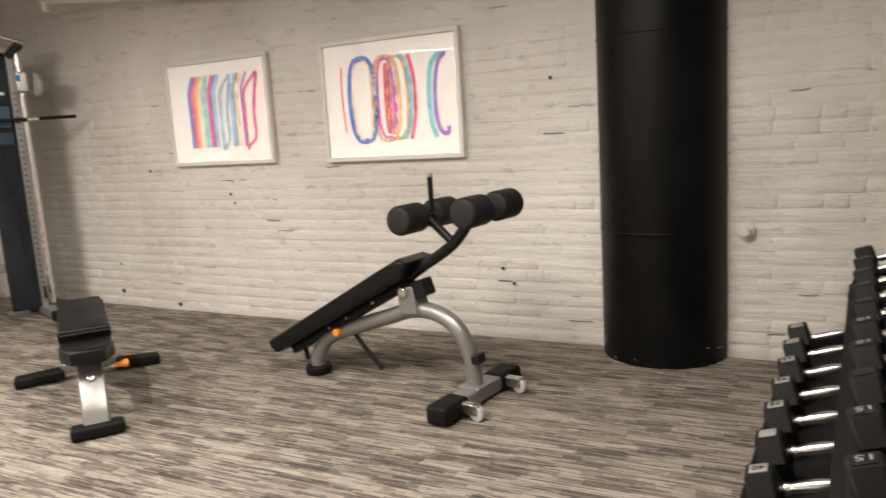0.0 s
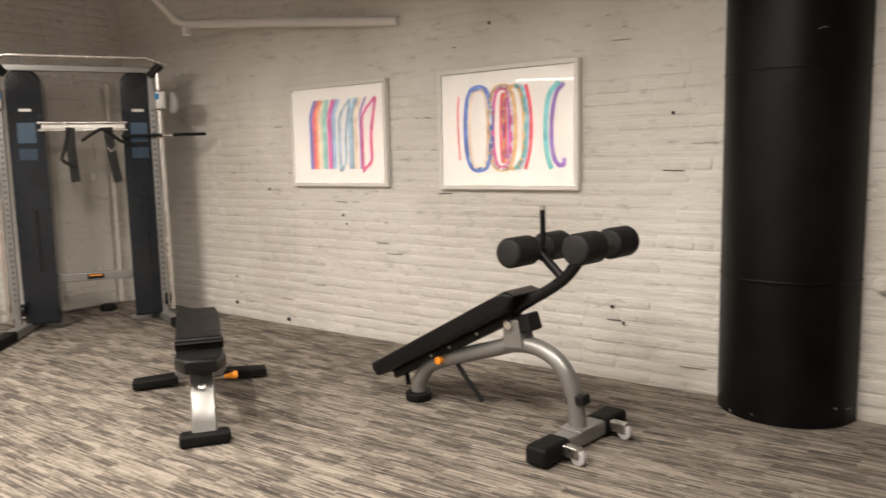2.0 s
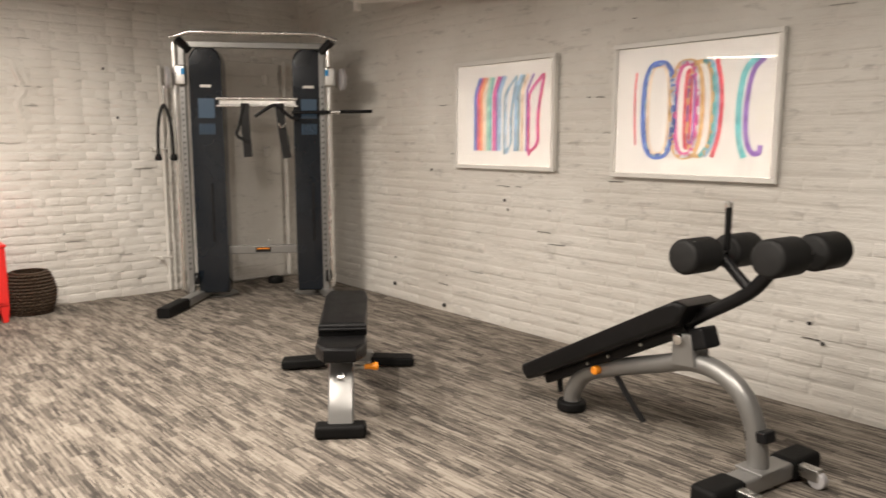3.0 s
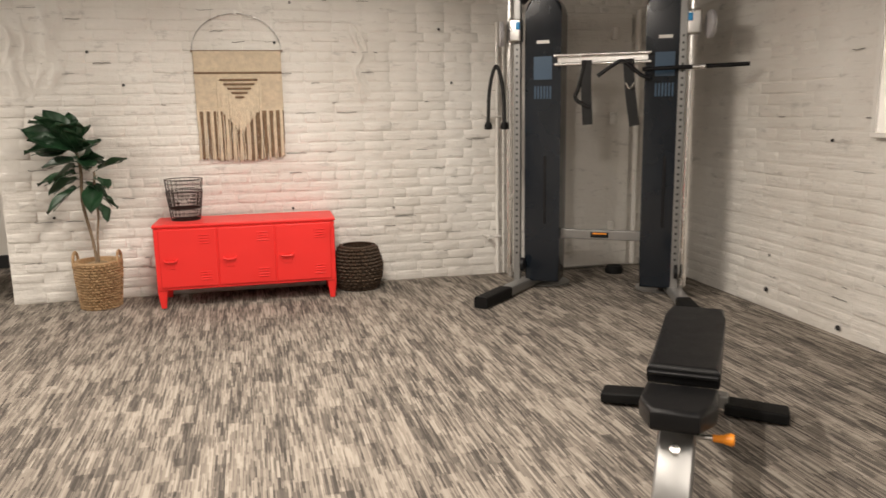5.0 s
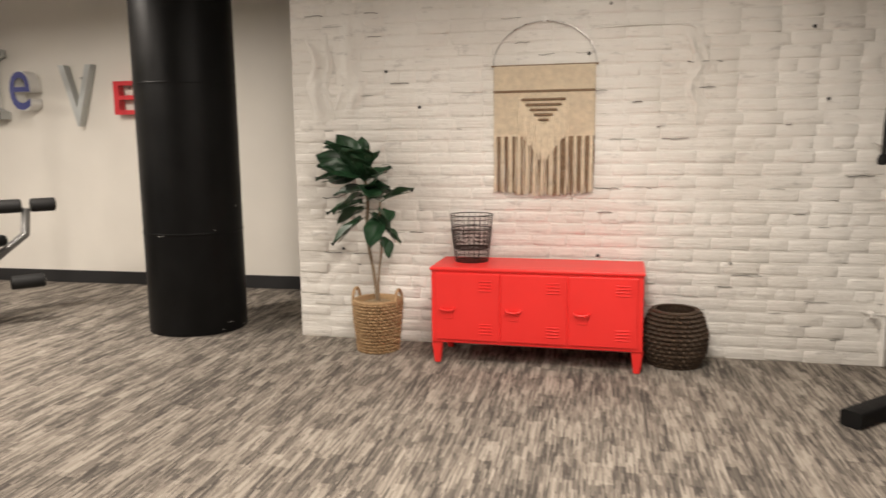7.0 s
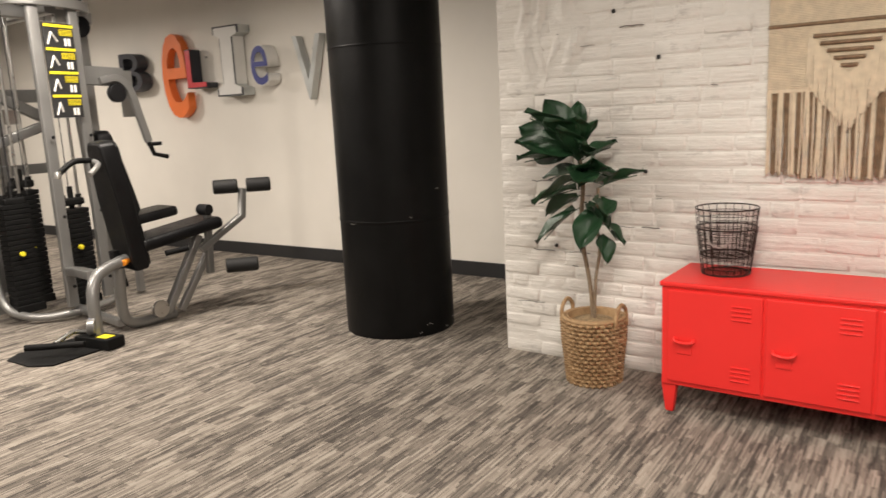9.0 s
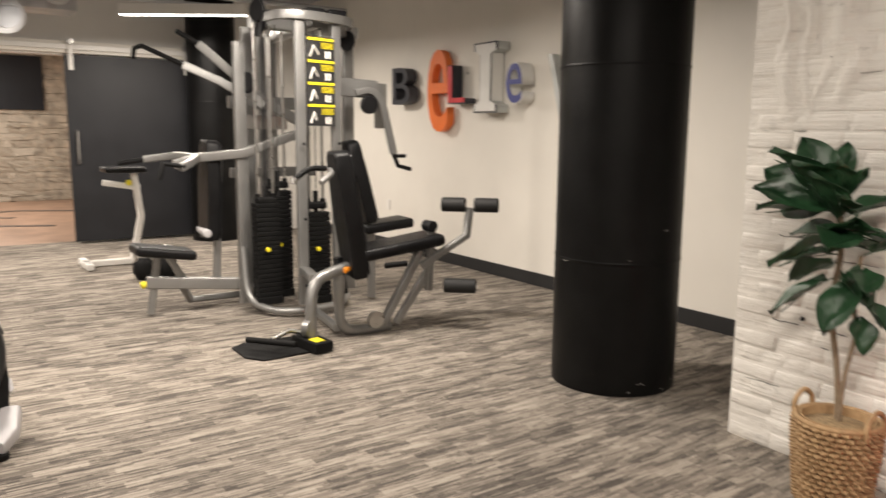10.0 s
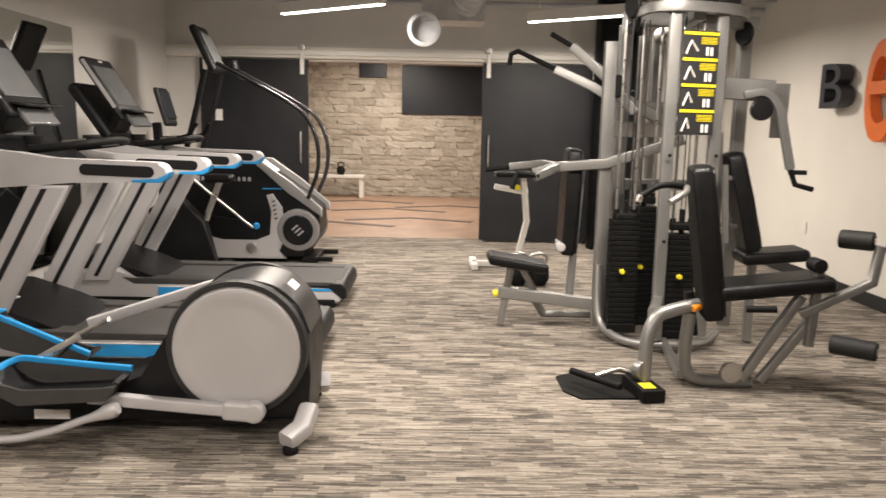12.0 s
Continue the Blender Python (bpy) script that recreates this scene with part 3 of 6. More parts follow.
def macrame(loc):
    """Woven hanging on a half hoop, with a fringe."""
    c = thing("wall_hanging", loc, -1.7, "cream and taupe woven macrame wall hanging on a wire hoop", "wall hanging")
    # local: the wall is at x = 0, y along the wall, z up from the hoop's foot line
    W = 0.63
    hoop = [(0.012, -W / 2 + 0.0, 0)] + [(0.012, W / 2 * math.cos(a), 0.262 * math.sin(a)) for a in [math.pi - math.pi * i / 24 for i in range(25)]]
    part("hoop", tube(hoop[1:], 0.004, 8), STEEL, c, "thin grey wire half hoop")
    part("hook", lathe([(0, 0), (0.02, 0), (0.022, 0.012), (0, 0.02)], (0, 0, 0.27), (1, 0, 0), 12), WHITE, c)
    part("rod", tube([(0.012, -W / 2 - 0.01, 0), (0.012, W / 2 + 0.01, 0)], 0.006, 8), TAUPE, c)
    part("cloth", box((0.012, 0, -0.215), (0.012, W - 0.01, 0.43), 0.004), COTTON, c)
    b = bmesh.new()
    for k in range(60):
        z = -0.008 - k * 0.0068
        tube([(0.0185, -W / 2 + 0.006, z), (0.0185, W / 2 - 0.006, z)], 0.0032, 5, b)
    tagged(part("weft", b, COTTON, c), kind="stuff")
    tube_b = tube([(0.021, -W / 2 + 0.004, -0.155), (0.021, W / 2 - 0.004, -0.155)], 0.008, 8)
    part("stripe", tube_b, TAUPE, c, "taupe yarn stripe")
    for k in range(5):
        w = 0.135 - k * 0.026
        z = -0.205 - k * 0.031
        part("stripe", tube([(0.026, -w, z), (0.026, w, z)], 0.008, 8), TAUPE, c, "taupe yarn stripe")
    rnd = random.Random(9)
    b = bmesh.new()
    for k in range(74):
        y = -0.155 + 0.31 * k / 73
        z0 = -0.20 - max(0, 0.155 - abs(y)) * 1.05
        z1 = -0.40 - 0.19 * (1 - abs(y) / 0.155) + rnd.uniform(-0.008, 0.008)
        tube([(0.024, y, z0), (0.030, y + rnd.uniform(-.003, .003), (z0 + z1) / 2), (0.028, y + rnd.uniform(-.006, .006), z1)], 0.0032, 5, b)
    tagged(part("centre_fringe", b, COTTON, c), kind="stuff")
    for nm, material, keep in (("taupe_fringe", TAUPE, 0), ("cream_fringe", COTTON, 1)):
        b = bmesh.new()
        for k in range(150):
            cream = (k // 4) % 3 == 0 or k % 11 == 0
            if cream != bool(keep):
                continue
            y = -W / 2 + 0.008 + (W - 0.016) * k / 149
            z1 = -0.765 - 0.025 * math.sin(math.pi * k / 149) + rnd.uniform(-0.012, 0.012)
            x = 0.012 + 0.006 * keep + rnd.uniform(-0.003, 0.003)
            tube([(x, y, -0.42), (x + 0.003, y + rnd.uniform(-.005, .005), -0.6), (x, y * 1.0 + rnd.uniform(-.01, .01), z1)], 0.0034, 5, b)
        tagged(part(nm, b, material, c), kind="stuff")
    return c


macrame((WEST(0.97) + 0.004, 0.972, 1.785))


# ---- pictures ----
def picture(cx, z0, z1, w, label, strokes):
    p = thing("picture", (cx, NORTH(cx) - 0.004, (z0 + z1) / 2), 180 - 1.43, label, "picture", "pictures on the brick wall")
    # local: +y faces the room; x runs left as seen
    h = z1 - z0
    b = 0.028
    part("backing", box((0, 0.012, 0), (w - 0.02, 0.016, h - 0.02)), PAPER, p)
    for nm, c, s in (("frame_bar", (0, 0.02, h / 2 - b / 2), (w, 0.036, b)), ("frame_bar", (0, 0.02, -h / 2 + b / 2), (w, 0.036, b)), ("frame_bar", (w / 2 - b / 2, 0.02, 0), (b, 0.036, h - 2 * b - 0.001)), ("frame_bar", (-w / 2 + b / 2, 0.02, 0), (b, 0.036, h - 2 * b - 0.001))):
        part(nm, box(c, s, 0.003), WHITE, p)
    for colour, width, pts in strokes:
        m = mat("ink_wash", [v * 0.86 + 0.11 for v in colour], 0.8, 0, 0.28, 18, 0.0)
        part("ink_stroke", tube([(-x - 0.045, 0.0215, z) for x, z in pts], 0, flat=(width, 0.0016), up=(0, 1, 0), curve=5), m, p)
    g = part("glass", box((0, 0.0295, 0), (w - 2 * b, 0.003, h - 2 * b)), GLASS, p)
    g.visible_shadow = False
    return p


def loop(x, w, h, lean=0.0):
    pts = []
    for i in range(17):
        a = 2 * math.pi * i / 16 + 0.3
        s, c2 = math.cos(a), math.sin(a)
        pts.append((x + w / 2 * math.copysign(abs(s) ** 0.7, s) + lean * c2, h / 2 * math.copysign(abs(c2) ** 0.8, c2)))
    return pts


def arch(x, w, h, k):
    return [(x - w / 2, -h / 2), (x - w / 2, -h * 0.1), (x - w / 2 + 0.004, h * 0.25), (x - w * 0.1, h / 2 - k), (x + w * 0.3, h / 2)]


C_RED, C_BLUE, C_TEAL, C_PINK, C_ORANGE, C_PURPLE, C_SKY, C_GOLD = (0.75, 0.03, 0.07), (0.05, 0.14, 0.55), (0.10, 0.50, 0.52), (0.72, 0.05, 0.30), (0.85, 0.25, 0.06), (0.22, 0.07, 0.42), (0.30, 0.50, 0.72), (0.72, 0.42, 0.14)
hh = 0.53


def kinked(x, kick=0.055, top=0.265, low=-0.255):
    """A band that comes down slanting and then runs straight to the foot."""
    return [(x + kick, top), (x + 0.012, top - 0.085), (x, top - 0.14), (x, 0.0), (x, low)]


def lozenge(x, w, kick=0.06):
    return [(x + kick + w, 0.26), (x + 0.01, 0.14), (x, 0.0), (x, -0.25), (x + 0.02, -0.25), (x + w + 0.01, -0.19), (x + w + 0.012, 0.0), (x + kick + w, 0.25)]


C_PEACH, C_MINT, C_SLATE, C_GREY = (0.86, 0.60, 0.42), (0.36, 0.66, 0.52), (0.22, 0.36, 0.42), (0.62, 0.66, 0.72)
pic1 = [(C_BLUE, .022, kinked(-.325)), (C_PURPLE, .020, kinked(-.307)), (C_RED, .030, kinked(-.285)), (C_ORANGE, .028, kinked(-.258)), (C_PEACH, .030, kinked(-.225)), (C_MINT, .036, kinked(-.185, .03)), (C_TEAL, .018, kinked(-.160, .03)),
        (C_PINK, .034, kinked(-.125)), (C_PURPLE, .016, kinked(-.098)), (C_SKY, .034, kinked(-.070)), (C_SLATE, .016, lozenge(-.022, .06)), (C_SKY, .012, lozenge(-.002, .03)),
        (C_SKY, .030, kinked(.090)), (C_SLATE, .022, kinked(.118)), (C_PEACH, .030, kinked(.150)), (C_PURPLE, .018, kinked(.196, .06)), (C_PINK, .024, lozenge(.215, .07)), (C_RED, .010, lozenge(.222, .075))]
pic2 = [(C_RED, .012, [(-.40, .22), (-.408, .1), (-.405, -.05), (-.395, -.2)]), (C_BLUE, .034, loop(-.245, .205, hh)), (C_SKY, .014, loop(-.245, .175, hh * .98)), (C_PEACH, .022, loop(-.245, .145, hh * .95)),
        (C_GOLD, .026, loop(-.065, .20, hh)), (C_GREY, .020, loop(-.07, .165, hh * .98)), (C_PINK, .026, loop(-.065, .135, hh * .95)), (C_RED, .022, loop(-.055, .035, hh * .8)), (C_PURPLE, .012, loop(-.035, .04, hh * .7)),
        (C_GOLD, .024, loop(.02, .15, hh * .97)), (C_TEAL, .026, [(.03, .262), (.085, .22), (.105, .1), (.108, -.03), (.095, -.17), (.03, -.262)]), (C_SKY, .018, [(.06, .262), (.105, .22), (.125, .1), (.127, -.03), (.112, -.17), (.06, -.262)]),
        (C_RED, .026, [(.11, .262), (.14, .14), (.148, 0), (.138, -.14), (.105, -.262)]),
        (C_TEAL, .034, [(.345, .262), (.275, .19), (.25, .05), (.25, -.1), (.265, -.2), (.29, -.262)]), (C_PURPLE, .028, [(.375, .25), (.32, .19), (.292, .05), (.29, -.1), (.305, -.19), (.335, -.235), (.37, -.235), (.378, -.195)])]
picture(-3.965, 1.155, 1.925, 1.0, "framed print of bright upright colour bands in a white frame", pic1)
picture(-2.485, 1.142, 1.925, 1.04, "framed print of bright overlapping colour rings in a white frame", pic2)


# ---- cable machine in the corner ----
def cable_machine():
    c = thing("cable_machine", (-6.0, 3.415, 0), 56.6, "grey dual-tower cable machine with smoked panels standing in the corner", "gym machine")
    # local: x along the machine, -y faces the room
    for s in (-1, 1):
        x = 0.58 if s > 0 else -0.64
        tower = 0.42 if s > 0 else -0.415
        part("upright", box((x - s * 0.045, 0.0, 1.08), (0.05, 0.05, 2.06), 0.006), SILVER, c)
        hole = part("adjustment_hole", cyl((0, -0.0262, 0), (0, -0.0245, 0), 0.009, 8), BASE, c)
        hole.location = (x - s * 0.045, 0, 0.28)
        for k in range(1, 34):
            more = new("adjustment_hole", hole.data)
            more.parent, more.location = c, (x - s * 0.045, 0, 0.28 + k * 0.046)
        part("guide_rod", cyl((x + s * 0.01, -0.02, 0.1), (x + s * 0.01, -0.02, 2.14), 0.022, 16), CHROME, c, "polished chrome guide tube")
        b = bmesh.new()
        outline = [(-0.125, 0.06), (0.125, 0.06), (0.13, 0.3), (0.13, 1.93)] + [(0.13 * math.cos(a), 2.0 + 0.13 * math.sin(a)) for a in [math.pi * i / 12 for i in range(13)]] + [(-0.13, 1.93), (-0.13, 0.3)]
        slab(outline, 0.24, pose(tower, 0.13, 0), 0.02, b)
        sh = part("shroud", b, NAVY, c, "glossy smoked dark blue weight shroud")
        part("decal", box((tower, 0.0085, 1.62), (0.13, 0.003, 0.16)), SCREENBLUE, sh, "pale blue instruction decal")
        b = bmesh.new()
        for k in range(6):
            box((tower - 0.055 + k * 0.022, 0.0085, 1.45), (0.012, 0.003, 0.09), bm=b)
        part("decal_lines", b, SCREENBLUE, sh)
        part("name_bar", box((tower, 0.0085, 1.80), (0.09, 0.003, 0.022)), WHITE, sh)
        part("slot", box((tower + 0.02, 0.008, 0.75), (0.02, 0.004, 0.5), 0.001), PLASTIC, sh)
        foot = [(s * 0.45, 0.32, 0.045), (s * 0.54, 0.02, 0.045), (s * 0.615, -0.32, 0.045)]
        part("foot", tube(foot, 0, flat=(0.09, 0.07), curve=0), SILVER, c)
        part("foot_cap", tube([(s * 0.61, -0.30, 0.045), (s * 0.70, -0.64, 0.04)], 0, flat=(0.105, 0.08)), RUBBER, c, "black rubber foot cover")
        part("foot_plate", lathe([(0, 0), (0.17, 0), (0.17, 0.012), (0, 0.012)], (s * 0.42, 0.28, 0.0), seg=28), SILVER, c)
        part("top_bracket", tube([(s * 0.53, 0.0, 2.08), (s * 0.62, -0.05, 2.17)], 0, flat=(0.06, 0.06)), PLASTIC, c)
        b = bmesh.new()
        lathe([(0, -0.015), (0.085, -0.015), (0.09, -0.006), (0.078, 0.0), (0.09, 0.006), (0.085, 0.015), (0, 0.015)], (s * 0.70, -0.06, 1.86), (1, 0.3, 0), 24, b)
        part("pulley", b, LIGHTPLASTIC, c, "pale pulley wheel")
        part("carriage", box((s * 0.60, -0.03, 1.88), (0.09, 0.1, 0.16), 0.015), STEEL, c)
        part("blue_clip", box((s * 0.575, -0.085, 1.91), (0.03, 0.02, 0.05), 0.006), BLUE, c)
        part("low_pulley", lathe([(0, -0.012), (0.05, -0.012), (0.05, 0.012), (0, 0.012)], (s * 0.545, -0.05, 0.2), (1, 0, 0), 18), PLASTIC, c)
    part("pull_up_bar", tube([(-0.66, -0.10, 2.17), (-0.5, -0.12, 2.215), (-0.28, -0.12, 2.215), (0.28, -0.12, 2.215), (0.5, -0.12, 2.215), (0.66, -0.10, 2.17)], 0.017, 12), CHROME, c, "chrome pull-up bar")
    part("top_bar", box((0, 0.0, 2.13), (1.1, 0.05, 0.05), 0.006), SILVER, c)
    part("cross_bar", box((0, 0.1, 0.42), (0.66, 0.05, 0.07), 0.006), SILVER, c)
    part("cross_label", box((0.0, 0.0735, 0.42), (0.13, 0.003, 0.04)), PLASTIC, c, "dark label with an orange line")
    part("label_line", box((0.0, 0.071, 0.43), (0.10, 0.003, 0.01)), ORANGE, c)
    for z, y in ((1.70, -0.02), (1.64, 0.0)):
        part("rack_bar", cyl((-0.33, y, z), (0.33, y, z), 0.012, 12), CHROME, c)
    part("rack_plate", box((0, 0.01, 1.67), (0.62, 0.008, 0.05), 0.002), CHROME, c)
    b = bmesh.new()
    tube([(-0.735, -0.06, 1.80), (-0.74, -0.06, 1.64)], 0.006, 6, b)
    part("carabiner", b, CHROME, c)
    rope = part("rope", tube([(-0.80, -0.06, 1.24), (-0.795, -0.06, 1.42), (-0.775, -0.06, 1.56), (-0.74, -0.06, 1.64), (-0.705, -0.06, 1.56), (-0.685, -0.06, 1.42), (-0.68, -0.06, 1.24)], 0.014, 8, curve=5), FOAM, c, "black twisted triceps rope")
    for x in (-0.80, -0.68):
        part("rope_end", lathe([(0, 0), (0.028, 0.005), (0.03, 0.03), (0.018, 0.055), (0, 0.06)], (x, -0.06, 1.19), seg=14), RUBBER, rope)
    # straps and grips hung on the rack
    part("strap", tube([(-0.10, -0.03, 1.66), (-0.10, -0.045, 1.5), (-0.085, -0.04, 1.22)], 0, flat=(0.07, 0.012), up=(0, 1, 0), curve=4), FOAM, c, "black nylon strap")
    part("strap", tube([(-0.11, -0.035, 1.66), (-0.15, -0.05, 1.48), (-0.17, -0.05, 1.40), (-0.08, -0.05, 1.34)], 0.013, 8, curve=4), FOAM, c)
    part("strap", tube([(0.18, -0.03, 1.66), (0.20, -0.045, 1.45), (0.235, -0.04, 1.21)], 0, flat=(0.07, 0.012), up=(0, 1, 0), curve=4), FOAM, c, "black nylon strap")
    part("grip_bar", tube([(-0.02, -0.06, 1.55), (0.10, -0.06, 1.63), (0.16, -0.06, 1.64), (0.27, -0.06, 1.55), (0.33, -0.06, 1.53)], 0.014, 8, curve=3), PLASTIC, c)
    part("buckle", tube([(0.17, -0.07, 1.50), (0.20, -0.07, 1.46), (0.23, -0.07, 1.50)], 0.006, 6, curve=4), CHROME, c)
    part("long_bar", cyl((0.28, -0.07, 1.585), (0.95, -0.05, 1.60), 0.014, 12), PLASTIC, c, "black lever bar")
    part("bar_collar", cyl((0.60, -0.06, 1.59), (0.68, -0.06, 1.593), 0.022, 14), CHROME, c)


cable_machine()

# old painted door, hinges and pipes behind the machine
pw = WEST(3.5) + 0.012
door_old = thing("door_1", (pw, 3.5, 0), -1.7, "old white painted metal door with strap hinges", "door", "", "structure")
part("leaf", box((0.012, 0.08, 1.05), (0.035, 1.0, 2.06), 0.008), BRICK, door_old)
part("inner_panel", box((0.034, 0.05, 1.05), (0.012, 0.62, 1.8), 0.004), BRICK, door_old)
for z in (0.35, 1.25, 1.92):
    part("hinge", cyl((0.05, 0.42, z - 0.05), (0.05, 0.42, z + 0.05), 0.03, 12, 0.008), BRICK, door_old)
    part("hinge_strap", box((0.036, 0.2, z), (0.014, 0.45, 0.05), 0.004), BRICK, door_old)
for y, r in ((2.93, 0.014), (2.98, 0.01)):
    solo("pipe", tube([(WEST(y) + 0.05, y, 0.02), (WEST(y) + 0.05, y, 2.0)], r, 10), BRICK, "thin white painted pipe on the brick wall", "pipe")
for z in (0.32, 1.28):
    v = thing("valve", (WEST(2.86) + 0.02, 2.86, z), 0, "white painted pipe bracket on the brick wall", "bracket")
    part("stem", cyl((0, 0, 0), (0.06, 0, 0), 0.018, 10, 0.003), BRICK, v)
    part("arm", tube([(0.04, -0.06, 0.02), (0.04, 0.0, 0.0), (0.04, 0.10, 0.0)], 0.009, 8), BRICK, v)
solo("pipe", tube([(-6.78, 4.12, 0.03), (-6.78, 4.12, 2.1)], 0.022, 12), BRICK, "white painted upright pipe in the corner", "pipe")
cap = thing("rubber_plug", (-6.6, 3.86, 0), 0, "small black rubber block on the carpet", "block")
part("block", lathe([(0, 0), (0.07, 0), (0.075, 0.03), (0.06, 0.06), (0, 0.065)], seg=16), RUBBER, cap)


# ---- benches ----
def flat_bench():
    c = thing("weight_bench", (-3.02, 2.21, 0), 143.8, "adjustable black vinyl bench on a silver frame", "bench")
    seat = [(-0.075, 0), (0.075, 0), (0.122, 0.12), (0.122, 0.30), (-0.122, 0.30), (-0.122, 0.12)]

    def pad(name, x0, outline, z, tilt=0):
        o = [(y, x) for y, x in outline]
        b = slab(o, 0.075, Matrix.Translation((x0, 0, z)) @ pose(0, 0, 0, 0, -tilt, 0) @ Matrix(((0, 0, 1, 0), (1, 0, 0, 0), (0, 1, 0, 0), (0, 0, 0, 1))), 0.018)
        part(name, b, VINYL, c)

    pad("seat", 0.03, seat, 0.378, -4)
    pad("backrest", 0.35, [(-0.122, 0), (0.122, 0), (0.122, 0.66), (0.112, 0.85), (-0.112, 0.85), (-0.122, 0.66)], 0.414)
    part("piping", tube([(0.34, -0.115, 0.424), (0.34, 0.115, 0.424)], 0.008, 8), PLASTIC, c)
    part("front_leg", tube([(0.02, 0, 0.05), (0.07, 0, 0.15), (0.20, 0, 0.30), (0.30, 0, 0.355)], 0, flat=(0.12, 0.07), up=(0, 0, 1), curve=4), SILVER, c)
    part("spine", tube([(0.22, 0, 0.31), (0.6, 0, 0.30), (1.05, 0, 0.10)], 0, flat=(0.07, 0.07)), SILVER, c)
    part("leg_label", box((0.055, 0, 0.137), (0.004, 0.09, 0.04), 0, (0, 30, 0)), PLASTIC, c)
    part("front_foot", box((0, 0, 0.033), (0.09, 0.24, 0.066), 0.02, seg=3), RUBBER, c)
    part("bolt", cyl((0.115, 0, 0.245), (0.09, 0, 0.265), 0.018, 14, 0.004), CHROME, c)
    part("rear_tube", box((1.08, 0, 0.07), (0.07, 0.30, 0.06), 0.01), SILVER, c)
    for s in (-1, 1):
        part("rear_foot", box((1.08, s * 0.265, 0.04), (0.12, 0.26, 0.05), 0.010, (s * -3, 0, 0)), RUBBER, c)
    part("knob_stem", cyl((0.20, -0.05, 0.27), (0.20, -0.12, 0.27), 0.009, 10), STEEL, c)
    part("knob", lathe([(0, 0), (0.012, 0), (0.014, 0.03), (0.022, 0.055), (0.018, 0.066), (0, 0.068)], (0.20, -0.11, 0.27), (0, -1, 0.05), 14), ORANGE, c, "bright orange pull knob")


flat_bench()


def ab_bench():
    c = thing("decline_bench", (-1.49, 3.15, 0), 172, "black padded decline sit-up bench on a bent silver frame", "bench")
    part("frame", tube([(1.06, 0, 0.03), (1.05, 0, 0.10), (0.97, 0, 0.21), (0.80, 0, 0.285), (0.5, 0, 0.385), (0.36, 0, 0.43), (0.22, 0, 0.43), (0.10, 0, 0.37), (0.03, 0, 0.25), (0, 0, 0.07)], 0.042, 14, curve=5), SILVER, c)
    part("rear_foot", cyl((1.06, 0, 0), (1.06, 0, 0.05), 0.075, 22, 0.012), RUBBER, c)
    part("cross_foot", box((0, 0, 0.05), (0.10, 0.46, 0.07), 0.012), SILVER, c)
    part("gusset", box((0, 0, 0.09), (0.12, 0.14, 0.012), 0.003), SILVER, c)
    for s in (-1, 1):
        cap = part("foot_cap", box((0, s * 0.25, 0.05), (0.12, 0.20, 0.09), 0.022, seg=3), RUBBER, c)
        part("wheel_bracket", box((-0.09, s * 0.20, 0.055), (0.10, 0.045, 0.05), 0.006), STEEL, c)
        part("wheel", cyl((-0.13, s * 0.20 - 0.016, 0.035), (-0.13, s * 0.20 + 0.016, 0.035), 0.035, 18, 0.005), LIGHTPLASTIC, c)
    part("saddle", slab([(-0.06, 0), (0.06, 0), (0.045, 0.14), (-0.045, 0.14)], 0.11, pose(0.345, 0, 0.42, 0, 6, 0), 0.006), SILVER, c)
    part("pivot", cyl((0.365, -0.075, 0.535), (0.365, 0.075, 0.535), 0.024, 16, 0.004), CHROME, c)
    part("pivot_block", box((0.285, 0, 0.55), (0.08, 0.10, 0.09), 0.012, (0, 20, 0)), PLASTIC, c)
    # padded board, low end away from the rollers
    ang = math.atan2(0.47, 0.90)

    def along(d, up=0, y=0):
        return (1.275 - d * math.cos(ang) + up * math.sin(ang), y, 0.215 + d * math.sin(ang) + up * math.cos(ang))

    side = [along(-0.05, 0.0), along(-0.065, -0.035), along(-0.04, -0.085), along(1.02, -0.085), along(1.10, -0.03), along(1.05, 0.012), along(0.95, 0.008)]
    part("board_pad", slab([(q[0], q[2]) for q in side], 0.26, None, 0.022), VINYL, c)
    part("under_bar", tube([along(0.0, -0.105), along(0.98, -0.105)], 0, flat=(0.07, 0.05)), PLASTIC, c)
    for d in (0.35, 0.5, 0.72):
        part("bolt", cyl(along(d, -0.105, 0.034), along(d, -0.105, 0.042), 0.008, 10), STEEL, c)
    part("stop", tube([along(0.08, -0.10), along(0.05, -0.19)], 0.014, 8), RUBBER, c)
    part("strut", tube([along(0.45, -0.10), (0.70, 0.0, 0.19), (0.585, 0, 0.085)], 0, flat=(0.03, 0.012)), PLASTIC, c, "black perforated adjusting strut")
    part("arm", tube([along(0.82, -0.10), (0.32, 0, 0.63), (0.09, 0, 0.775), (-0.02, 0, 0.90), (-0.10, 0, 0.95)], 0.028, 12, curve=4), PLASTIC, c)
    part("fork", tube([(0.09, 0, 0.79), (0.22, 0, 0.90)], 0.022, 10), PLASTIC, c)
    for x, z in ((0.24, 0.915), (-0.12, 0.955)):
        part("axle", cyl((x, -0.21, z), (x, 0.21, z), 0.012, 10), STEEL, c)
        for s in (-1, 1):
            part("roller", cyl((x, s * 0.045, z), (x, s * 0.225, z), 0.071, 26, 0.018), FOAM, c, "black foam leg roller")
    part("post", cyl((0.20, 0, 0.93), (0.20, 0, 1.10), 0.013, 10), RUBBER, c)
